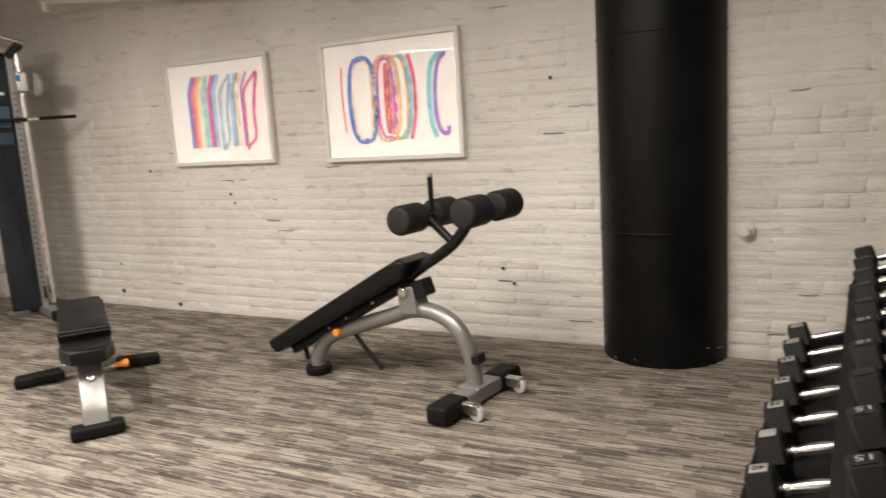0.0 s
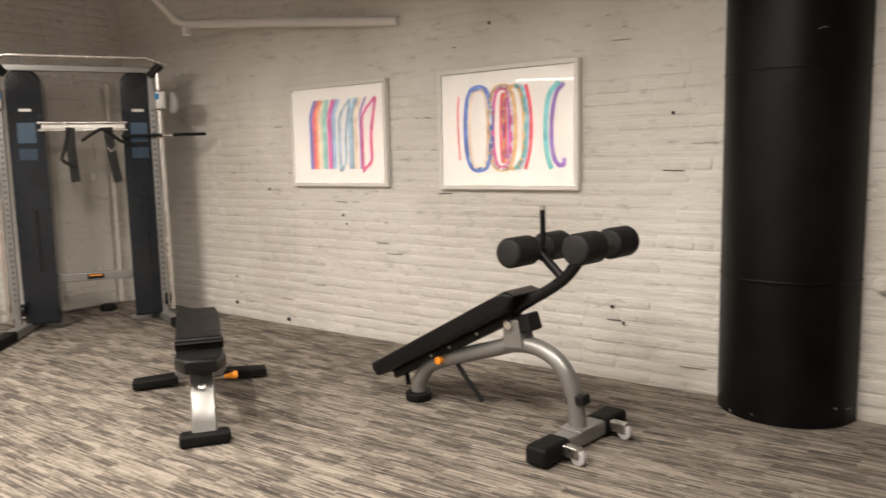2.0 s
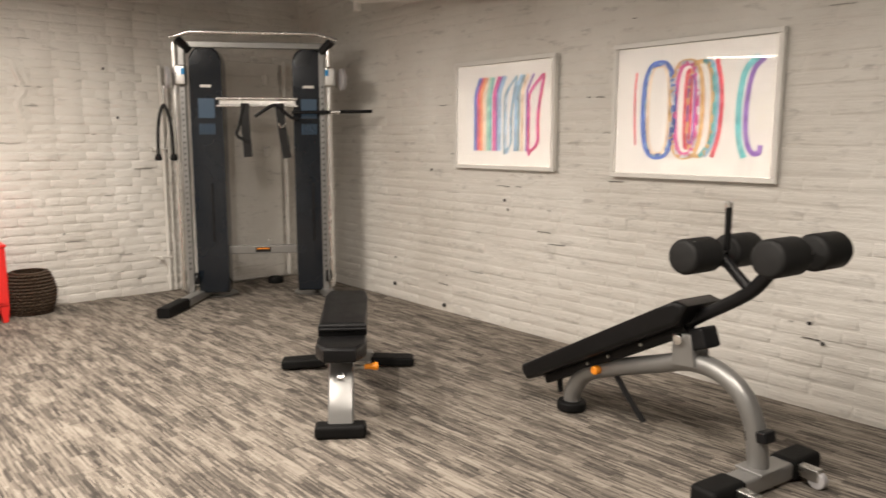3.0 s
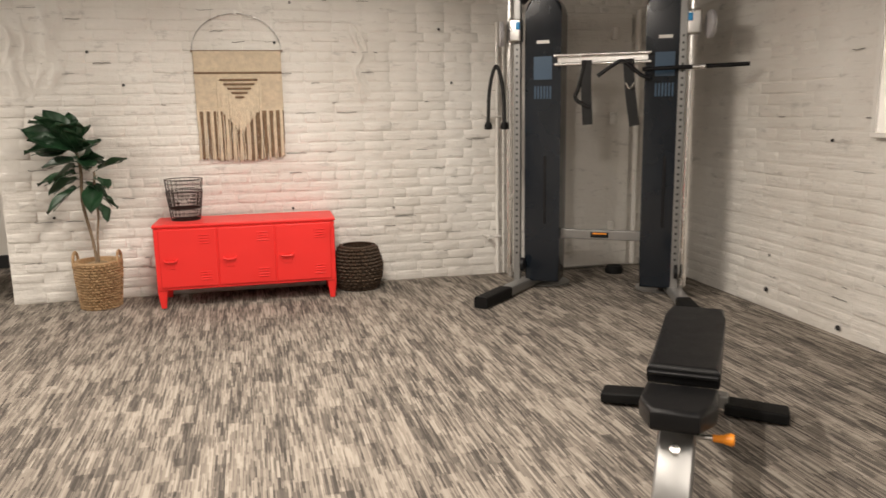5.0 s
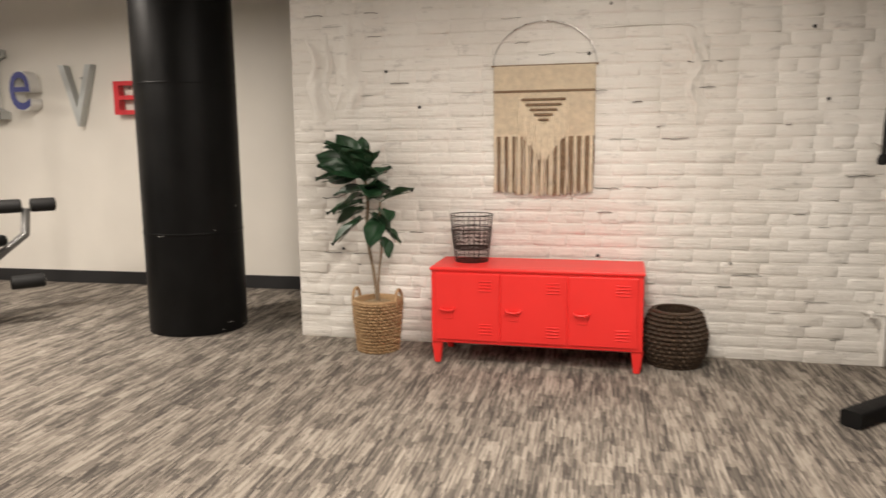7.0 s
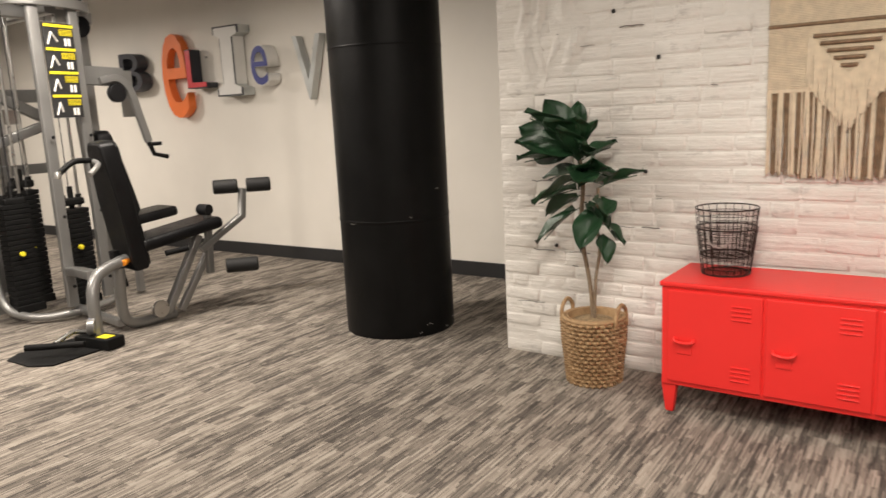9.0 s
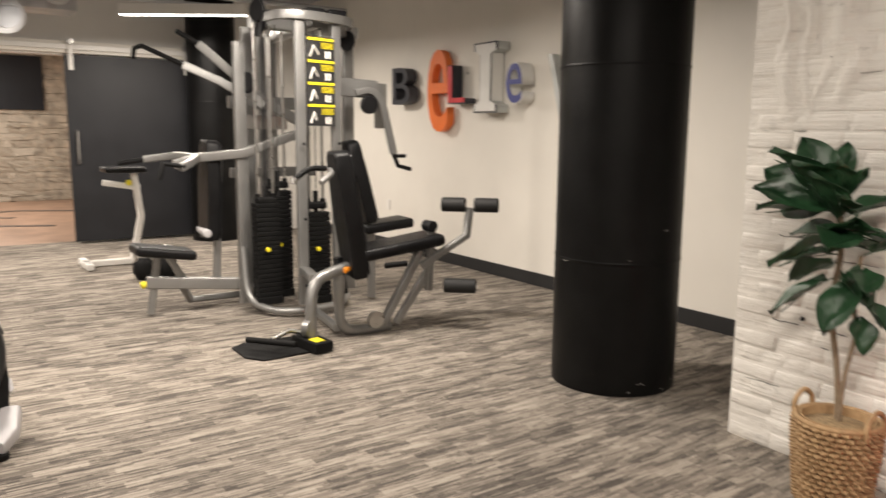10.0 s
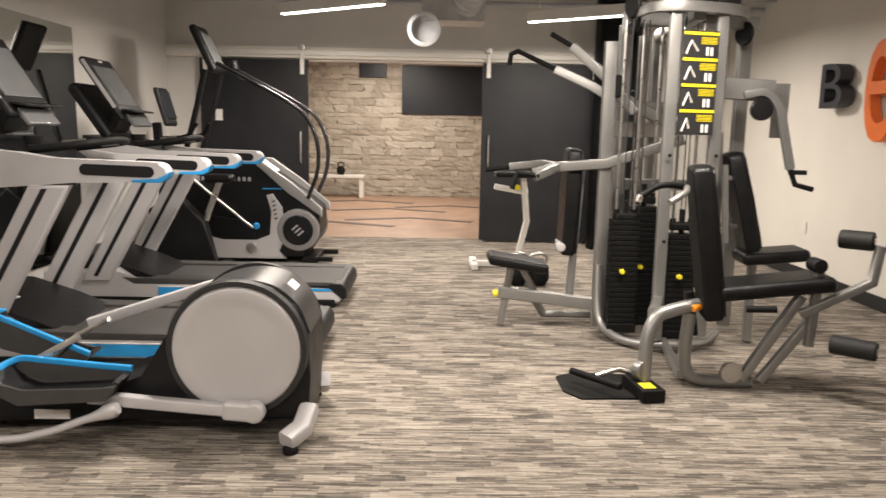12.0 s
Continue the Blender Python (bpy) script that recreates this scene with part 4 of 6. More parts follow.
    part("post_tip", cyl((0.20, 0, 1.10), (0.20, 0, 1.125), 0.014, 10, 0.003), CHROME, c)
    part("clamp", box((0.005, 0, 0.22), (0.10, 0.07, 0.05), 0.01, (0, 10, 0)), PLASTIC, c)
    part("knob", cyl((0.84, 0.04, 0.275), (0.84, 0.075, 0.275), 0.022, 14, 0.005), ORANGE, c, "orange lock knob")


ab_bench()


# ---- dumbbells ----
def rack():
    c = thing("dumbbell_rack", (0.07, 2.42, 0), -2.4, "black two-tier steel dumbbell rack", "rack")
    for x0, z, w in ((-0.085, 0.325, 0.36), (0.15, 0.648, 0.34)):
        for s in (-1, 1):
            part("rail", box((x0 + s * 0.105, 0, z - 0.01 + s * 0.030), (0.05, 2.45, 0.03), 0.005, (0, -16, 0)), RUBBER, c)
        part("tray", box((x0, 0, z - 0.055), (w, 2.4, 0.012), 0.002, (0, -16, 0)), RUBBER, c)
    for y in (-1.2, 1.2):
        part("side_frame", slab([(-0.28, 0), (0.42, 0), (0.42, 0.06), (0.37, 0.66), (0.30, 0.68), (0.0, 0.57), (-0.02, 0.50), (0.06, 0.36), (-0.26, 0.26)], 0.04, pose(0, y, 0), 0.006), RUBBER, c)


rack()


HEXRUBBER = mat("black_hex_rubber", (0.008, 0.008, 0.008), 0.58, 0, 0.3, 25, 0.25, 160, 0.2)
PLATE = mat("worn_grey_plate", (0.30, 0.29, 0.28), 0.5, 0.2, 0.2, 30, 0.1)


def dumbbell(length, r, number=""):
    d = thing("dumbbell", (0, 0, 0), 0, "black rubber hex dumbbell with chrome handle on the rack", "dumbbell", "dumbbells on the rack")
    hl = length * 0.25
    hx = []
    for k in range(6):
        a = math.pi / 3 * k
        hx.append((r * math.cos(a), r * math.sin(a)))
    for s in (-1, 1):
        b = slab([(x, z) for x, z in hx], hl, pose(s * (length / 2 - hl / 2), 0, 0, 0, 0, 90), 0.010)
        h = part("head", b, HEXRUBBER, d)
        pl = box((s * (length / 2 - hl / 2), 0, r * 0.866 + 0.001), (hl * 0.62, r * 0.66, 0.004), 0.001)
        part("number_plate", pl, PLATE if r > 0.065 else PLASTIC, h, "raised grey weight plate")
        if number:
            lettering(number, hl * 0.42, r * 0.36, 0.002, pose(s * (length / 2 - hl / 2) + hl * 0.21, r * 0.18, r * 0.866 + 0.003, 0, 0, 180), BASE if r > 0.065 else PLATE, h)
    L2 = length / 2 - hl
    part("handle", lathe([(0, -L2 - 0.01), (0.012, -L2 - 0.01), (0.0135, -L2 + 0.012), (0.018, -L2 + 0.014), (0.018, -L2 + 0.022), (0.0135, -L2 + 0.024), (0.0175, -0.02), (0.0175, 0.02), (0.0135, L2 - 0.024), (0.018, L2 - 0.022), (0.018, L2 - 0.014), (0.0135, L2 - 0.012), (0.012, L2 + 0.01), (0, L2 + 0.01)], (0, 0, 0), (1, 0, 0), 14), CHROME, d, "chrome knurled handle")
    return d


up_nums = ["15", "15", "", "10", "10", "", "", "", "", ""]
lo_nums = ["35", "", "40", "", "35", "45", "45", "", ""]
rnd = random.Random(2)
for k in range(10):
    d = dumbbell(0.262 + 0.003 * k, 0.060 + 0.0003 * k, up_nums[k])
    d.matrix_basis = pose(0.178 + 0.010 * k, 1.372 + k * 0.234, 0.715, 0, -16, 1.5 + rnd.uniform(-2, 2))
for k in range(9):
    d = dumbbell(0.292 + 0.002 * k, 0.070 + 0.0008 * k, lo_nums[k])
    d.matrix_basis = pose(-0.012 + 0.0085 * (k - 2), 1.946 + (k - 2) * 0.234, 0.395, 0, -16, 1.5 + rnd.uniform(-2, 2))

post = thing("door_2", (0.72, 4.1, 0), 0, "black steel frame with dark glass beside the brick wall", "door", "", "structure")
part("frame_post", box((0.0, 0.0, 1.5), (0.11, 0.12, 3.0), 0.004), BLACKPAINT, post)
part("frame_post", box((0.24, -0.02, 1.5), (0.11, 0.12, 3.0), 0.004), BLACKPAINT, post)
part("dark_panel", box((1.0, -0.03, 1.5), (1.38, 0.06, 3.0), 0.004), BLACKPAINT, post)


# ---- letters on the cream wall ----
def sign_letter(ch, y0, y1, z0, z1, depth, face, side, label, xoff=0.02):
    t = thing("sign_letter", (-8.52, y0, z0), 0, label, "sign letter", "letters on the cream wall")
    m = Matrix(((0, 0, 1, 0), (1, 0, 0, 0), (0, 1, 0, 0), (0, 0, 0, 1)))
    lettering(ch, y1 - y0, z1 - z0, depth, Matrix.Translation((xoff, 0, 0)) @ m, side, t)
    if face is not side:
        lettering(ch, (y1 - y0) * 0.94, (z1 - z0) * 0.95, 0.006, Matrix.Translation((xoff + depth + 0.0005, (y1 - y0) * 0.03, (z1 - z0) * 0.025)) @ m, face, t, "painted letter face")
    part("stand_off", cyl((0, (y1 - y0) / 2, (z1 - z0) * 0.8), (xoff, (y1 - y0) / 2, (z1 - z0) * 0.8), 0.01, 8), STEEL, t)
    return t


L_DARK = mat("charcoal_letter_paint", (0.035, 0.036, 0.045), 0.55, 0, 0.2, 10, 0.1, 80)
L_ORANGE = mat("orange_letter_paint", (0.86, 0.19, 0.035), 0.45, 0, 0.06, 6, 0.05, 90)
L_RED = mat("red_letter_paint", (0.62, 0.03, 0.04), 0.45, 0, 0.08, 6, 0.05, 90)
L_WHITE = mat("white_letter_paint", (0.74, 0.73, 0.70), 0.5, 0, 0.05, 6, 0.05, 90)
L_BLUE = mat("blue_letter_paint", (0.06, 0.07, 0.25), 0.45, 0, 0.08, 6, 0.05, 90)
L_SILVER = mat("silver_letter_paint", (0.52, 0.54, 0.53), 0.35, 0.5, 0.08, 6, 0.05, 90)
sign_letter("B", -6.17, -5.80, 1.70, 2.10, 0.13, L_DARK, L_DARK, "charcoal sign letter B mounted on the cream wall")
sign_letter("e", -5.50, -5.12, 1.40, 2.24, 0.09, L_ORANGE, L_ORANGE, "large orange sign letter e mounted on the cream wall")
sign_letter("L", -5.06, -4.76, 1.68, 2.06, 0.13, L_RED, L_DARK, "red faced sign letter L with dark sides on the wall")
letter_i = thing("sign_letter", (-8.52, -4.42, 1.58), 0, "tall white slab-serif sign letter I with dark edges on the wall", "sign letter", "letters on the cream wall")
I_SHAPE = [(-0.18, 0), (0.18, 0), (0.18, 0.07), (0.09, 0.10), (0.09, 0.55), (0.18, 0.58), (0.18, 0.65), (-0.18, 0.65), (-0.18, 0.58), (-0.09, 0.55), (-0.09, 0.10), (-0.18, 0.07)]
part("sides", slab(I_SHAPE, 0.14, pose(0.09, 0, 0, 0, 0, 90)), L_SILVER, letter_i)
part("face", slab([(x * 0.88, 0.014 + z * 0.957) for x, z in I_SHAPE], 0.008, pose(0.164, 0, 0, 0, 0, 90)), L_WHITE, letter_i, "white painted letter face")
part("border", slab(I_SHAPE, 0.006, pose(0.1605, 0, 0, 0, 0, 90)), L_DARK, letter_i, "dark edge round the face")
part("cheek", box((0.09, 0, 0.33), (0.13, 0.186, 0.44)), L_WHITE, letter_i)
sign_letter("e", -4.11, -3.88, 1.65, 2.02, 0.14, L_BLUE, L_WHITE, "blue faced sign letter e with white sides on the wall")
sign_letter("V", -3.62, -3.28, 1.50, 2.06, 0.08, L_SILVER, L_SILVER, "brushed silver sign letter V mounted on the wall")
sign_letter("E", -3.06, -2.84, 1.60, 1.90, 0.08, L_RED, L_RED, "red sign letter E mounted on the cream wall")
o = thing("wall_outlet", (-8.515, -6.5, 0.53), 0, "white wall outlet plate on the cream wall", "outlet")
part("plate", box((0.003, 0, 0), (0.007, 0.075, 0.12), 0.002), WHITE, o)
for z in (-0.028, 0.028):
    part("socket", box((0.007, 0, z), (0.003, 0.03, 0.035), 0.001), PAPER, o)


# ---- barn doors, track and what hangs there ----
def barn_door(x0, x1, hx, label, idx):
    d = thing("door_%d" % idx, ((x0 + x1) / 2, -8.72, 0.03), 0, label, "sliding door", "barn doors", "structure")
    w = x1 - x0
    part("leaf", box((0, 0, 1.12), (w, 0.045, 2.24), 0.004), BLACKPAINT, d)
    part("handle", tube([(hx, 0.025, 0.95), (hx, 0.06, 0.97), (hx, 0.06, 1.33), (hx, 0.025, 1.35)], 0.011, 8), STEEL, d, "steel pull handle")
    for x in (-w / 2 + 0.07, w / 2 - 0.07):
        h = part("hanger", box((x, 0.034, 2.24), (0.05, 0.012, 0.36), 0.003), WHITE, d, "pale strap hanger")
        part("wheel", cyl((x, 0.03, 2.39), (x, 0.055, 2.39), 0.04, 18, 0.004), STEEL, h)
    return d


barn_door(-3.17, -1.82, -0.58, "black sliding barn door on a steel track", 3)
barn_door(-6.85, -5.37, 0.65, "black sliding barn door on a steel track", 4)
part("sticker", box((-2.05, -8.695, 1.57), (0.09, 0.003, 0.14)), WHITE, None)
bpy.data.objects["sticker"].name = "door_notice"
tagged(bpy.data.objects["door_notice"], "small white notice stuck on the black door", "notice")
trk = thing("door_track", (-4.2, -8.72, 2.36), 0, "pale steel sliding door track on the wall", "track")
part("rail", box((0, 0.0, 0), (5.6, 0.03, 0.06), 0.004), WHITE, trk)
part("header_board", box((0, -0.045, 0.0), (5.7, 0.055, 0.14), 0.004), WALL, trk)

duct = thing("air_duct", (-4.9, -7.1, 2.64), 0, "bare galvanised air duct with a round flange", "duct")
GALV = mat("galvanised_steel", (0.55, 0.555, 0.56), 0.5, 0.5, 0.15, 6, 0.1, 40)
part("plenum", box((-0.03, 0.1, 0.10), (0.64, 0.42, 0.46), 0.006), GALV, duct)
hose = part("flexible_hose", cyl((-0.15, 0.28, 0.03), (-0.31, 0.80, 0.38), 0.148, 24), GALV, duct, "ribbed flexible metal hose")
for k in range(9):
    part("hose_rib", lathe([(0.146, -0.016), (0.163, 0.0), (0.146, 0.016)], (-0.16 - 0.018 * k, 0.32 + 0.055 * k, 0.06 + 0.036 * k), (-0.3, 0.9, 0.6), 24), GALV, hose)
part("collar", lathe([(0.125, 0), (0.17, 0), (0.17, 0.02), (0.13, 0.02), (0.118, -0.10), (0.125, -0.10)], (0.26, 0.32, -0.215), (0.25, 1, -0.1), 32), GALV, duct, "round open duct collar")
part("damper", lathe([(0, 0), (0.117, 0), (0.117, 0.006), (0, 0.006)], (0.245, 0.26, -0.21), (0.25, 1, -0.1), 28), CEIL, duct, "grey damper disc")
for hx in (-0.3, 0.2):
    part("hanger", tube([(hx, 0.1, 0.3), (hx, 0.1, H - 2.64)], 0.006, 6), GALV, duct)
for y, z, x0, x1 in ((-7.6, 2.92, -8.52, -1.38), (-7.9, 2.86, -8.52, -1.38)):
    solo("conduit", tube([(x0, y, z), (x1, y, z)], 0.03, 10), CEIL, "dark painted conduit under the ceiling", "conduit")
solo("sprinkler_pipe", cyl((-5.31, 3.95, 2.38), (-5.31, 3.95, 2.50), 0.035, 14, 0.006, tube([(-3.35, NORTH(-3.35) - 0.01, 2.30), (-4.3, 4.1, 2.39), (-5.28, 3.95, 2.47), (-5.36, 3.9, 2.50), (-5.45, 3.6, 2.80), (-5.5, 3.5, H)], 0.035, 12)), WHITE, "white pipe bent along the brick wall", "pipe")
for k in range(3):
    solo("ceiling_strut", box((-6.35, 2.6 + k * 0.0, 2.72 + k * 0.07), (0.05, 2.6, 0.03), 0.003, (0, 0, -25)), GREY_WALL, "grey steel strut under the ceiling", "strut")

# ---- studio behind the opening ----
tv = thing("television", (-5.0, -15.39, 2.27), 0, "large black television on the stone wall", "television")
part("panel", box((0, 0.03, 0), (1.8, 0.05, 1.02), 0.008), DARKSCREEN, tv)
part("mount", box((0, -0.01, 0), (0.5, 0.04, 0.4), 0.004), PLASTIC, tv)
tv2 = thing("television", (-3.48, -15.36, 2.68), 0, "small black screen high on the stone wall", "television")
part("panel", box((0, 0.0, 0), (0.58, 0.05, 0.34), 0.008), DARKSCREEN, tv2)
part("mount", box((0, -0.04, 0), (0.2, 0.05, 0.2), 0.004), PLASTIC, tv2)
bn = thing("studio_bench", (-2.55, -14.9, 0), 0, "white low bench along the stone wall", "bench")
part("seat", box((0, 0, 0.44), (1.6, 0.38, 0.06), 0.008), WHITE, bn)
for x in (-0.74, 0.74):
    part("leg", box((x, 0, 0.205), (0.09, 0.32, 0.41), 0.006), WHITE, bn)
kb = thing("kettlebell", (-2.85, -14.9, 0.47), 0, "black kettlebell on the white bench", "kettlebell")
part("ball", lathe([(0, 0), (0.06, 0), (0.09, 0.06), (0.085, 0.13), (0.04, 0.18), (0, 0.18)], seg=18), RUBBER, kb)
part("grip", tube([(-0.05, 0, 0.16), (-0.06, 0, 0.23), (0, 0, 0.26), (0.06, 0, 0.23), (0.05, 0, 0.16)], 0.014, 8, curve=4), RUBBER, kb)
FLOORLINE = mat("dark_chevron_vinyl", (0.09, 0.07, 0.06), 0.5, 0, 0.2, 5, 0.1, 90)
for i, (x, y, s) in enumerate(((-3.2, -10.6, 1), (-4.4, -11.3, 1), (-4.0, -12.7, 1), (-5.1, -13.4, 1), (-3.4, -14.2, 1))):
    solo("floor_chevron", tube([(x + 1.0, y + 0.45, 0.0005), (x, y, 0.0005), (x - 1.0, y + 0.45, 0.0005)], 0, flat=(0.16, 0.006)), FLOORLINE, "dark chevron band laid in the studio floor", "floor marking", "structure")
m1 = thing("mirror", (-1.385, -4.6, 1.15), 0, "large frameless wall mirror behind the treadmills", "mirror")
part("pane", box((-0.006, 0, 0.1), (0.012, 3.3, 2.1), 0.002), MIRROR, m1)


# ---- cardio machines ----
def treadmill(y, label):
    c = thing("treadmill", (-3.0, y, 0), 0, label, "treadmill", "treadmills")
    # local: front towards +x, the running deck ends at x = -1.05
    part("base", slab([(-1.03, 0.07), (-0.99, 0.03), (1.2, 0.03), (1.34, 0.08), (1.34, 0.26), (0.75, 0.30), (0.6, 0.20), (-1.0, 0.16)], 0.84, None, 0.025), LIGHTPLASTIC, c)
    part("underbody", box((0.0, 0, 0.04), (1.95, 0.87, 0.06), 0.01), RUBBER, c)
    part("belt", box((-0.19, 0, 0.195), (1.64, 0.54, 0.02), 0.006), BELT, c, "dark grey ribbed running belt")
    part("rear_cap", slab([(-1.07, 0.09), (-1.04, 0.07), (-0.92, 0.16), (-0.92, 0.205), (-1.03, 0.20), (-1.065, 0.16)], 0.86, None, 0.012), PLASTIC, c)
    for s in (-1, 1):
        part("side_rail", slab([(-0.97, 0.175), (0.62, 0.175), (0.72, 0.23), (0.58, 0.222), (-0.97, 0.212)], 0.15, pose(0, s * 0.35, 0), 0.008), BELT, c)
        part("blue_trim", box((-0.15, s * 0.4235, 0.115), (1.16, 0.008, 0.075), 0.003), BLUE, c, "bright blue side stripe")
        part("rear_trim", box((-0.87, s * 0.4235, 0.148), (0.24, 0.008, 0.02), 0.003), BLUE, c, "bright blue side stripe")
        part("edge_line", box((-0.15, s * 0.4235, 0.158), (1.16, 0.009, 0.007), 0.001), WHITE, c)
        part("mast", slab([(0.80, 0.20), (1.02, 0.20), (0.54, 1.08), (0.31, 1.08)], 0.08, pose(0, s * 0.42, 0), 0.02), LIGHTPLASTIC, c)
        part("mast_stripe", slab([(0.885, 0.24), (0.92, 0.24), (0.465, 1.06), (0.43, 1.06)], 0.084, pose(0, s * 0.42, 0), 0.001), PLASTIC, c)
        arc = [(-0.185 - 0.062 * math.sin(math.pi * i / 8), 1.163 - 0.055 * math.cos(math.pi * i / 8)) for i in range(9)]
        rail = part("handrail", slab([(0.72, 1.06), (0.30, 1.095)] + arc + [(0.40, 1.232), (0.60, 1.262), (1.02, 1.30), (1.10, 1.26), (1.0, 1.06)], 0.09, pose(0, s * 0.40, 0), 0.022), LIGHTPLASTIC, c)
        slot = [(-0.135 - 0.032 * math.sin(math.pi * i / 6), 1.163 - 0.032 * math.cos(math.pi * i / 6)) for i in range(7)] + [(0.22 + 0.032 * math.sin(math.pi * i / 6), 1.172 + 0.032 * math.cos(math.pi * i / 6)) for i in range(7)]
        part("rail_inset", slab(slot, 0.094, pose(0, s * 0.40, 0), 0.001), PLASTIC, rail)
        part("rail_tip", slab([(-0.252, 1.165), (-0.238, 1.13), (-0.20, 1.104), (-0.04, 1.104), (-0.04, 1.120), (-0.18, 1.124), (-0.215, 1.142)], 0.096, pose(0, s * 0.40, 0), 0.002), BLUE, rail, "blue grip edge")
    part("motor_hood", slab([(0.42, 0.2), (1.30, 0.2), (1.28, 0.36), (1.12, 0.405), (0.95, 0.395), (0.66, 0.29)], 0.72, None, 0.03), PLASTIC, c)
    part("hood_badge", box((0.86, 0.16, 0.372), (0.10, 0.10, 0.003), 0, (0, -18, 0)), WHITE, c)
    part("dash", slab([(0.55, 1.20), (1.05, 1.20), (1.0, 1.34), (0.66, 1.29)], 0.72, None, 0.03), PLASTIC, c)
    part("front_grip", tube([(0.60, -0.30, 1.27), (0.36, -0.28, 1.30), (0.24, -0.2, 1.32), (0.22, 0, 1.33), (0.24, 0.2, 1.32), (0.36, 0.28, 1.30), (0.60, 0.30, 1.27)], 0.024, 10, curve=4), RUBBER, c)
    for s in (-1, 1):
        part("grip_sensor", tube([(0.42, s * 0.265, 1.305), (0.30, s * 0.235, 1.318)], 0.0255, 10), STEEL, c, "steel pulse sensor")
    back = part("console_back", box((0.99, 0, 1.52), (0.10, 0.46, 0.52), 0.04, (0, 34, 0)), PLASTIC, c)
    cons = part("console", box((0.875, 0, 1.70), (0.055, 0.52, 0.58), 0.026, (0, 33, 0)), PLASTIC, c)
    part("screen", box((0.862, 0, 1.73), (0.012, 0.42, 0.36), 0.003, (0, 33, 0)), CONSOLE, cons, "grey glossy screen")
    part("screen_edge", box((0.89, 0.262, 1.74), (0.03, 0.006, 0.44), 0.002, (0, 33, 0)), LIGHTPLASTIC, cons)
    part("badge", box((0.98, 0, 1.925), (0.012, 0.06, 0.02), 0.003, (0, 33, 0)), WHITE, cons)
    part("shelf", box((0.70, 0, 1.535), (0.12, 0.44, 0.015), 0.004, (0, -8, 0)), PLASTIC, cons)
    part("keypad", box((0.685, 0, 1.46), (0.03, 0.36, 0.12), 0.008, (0, 38, 0)), CONSOLE, cons)
    part("cup_holder", lathe([(0.0, 0), (0.05, 0), (0.058, 0.05), (0.05, 0.05), (0.045, 0.01), (0, 0.01)], (0.62, 0.2, 1.30), (0, 0, 1), 18), PLASTIC, c)
    part("console_neck", tube([(0.92, 0, 1.26), (0.80, 0, 1.50)], 0, flat=(0.3, 0.06)), PLASTIC, c)


treadmill(-3.76, "pale grey treadmill with blue trim and black belt")
treadmill(-5.36, "pale grey treadmill with blue trim and black belt")


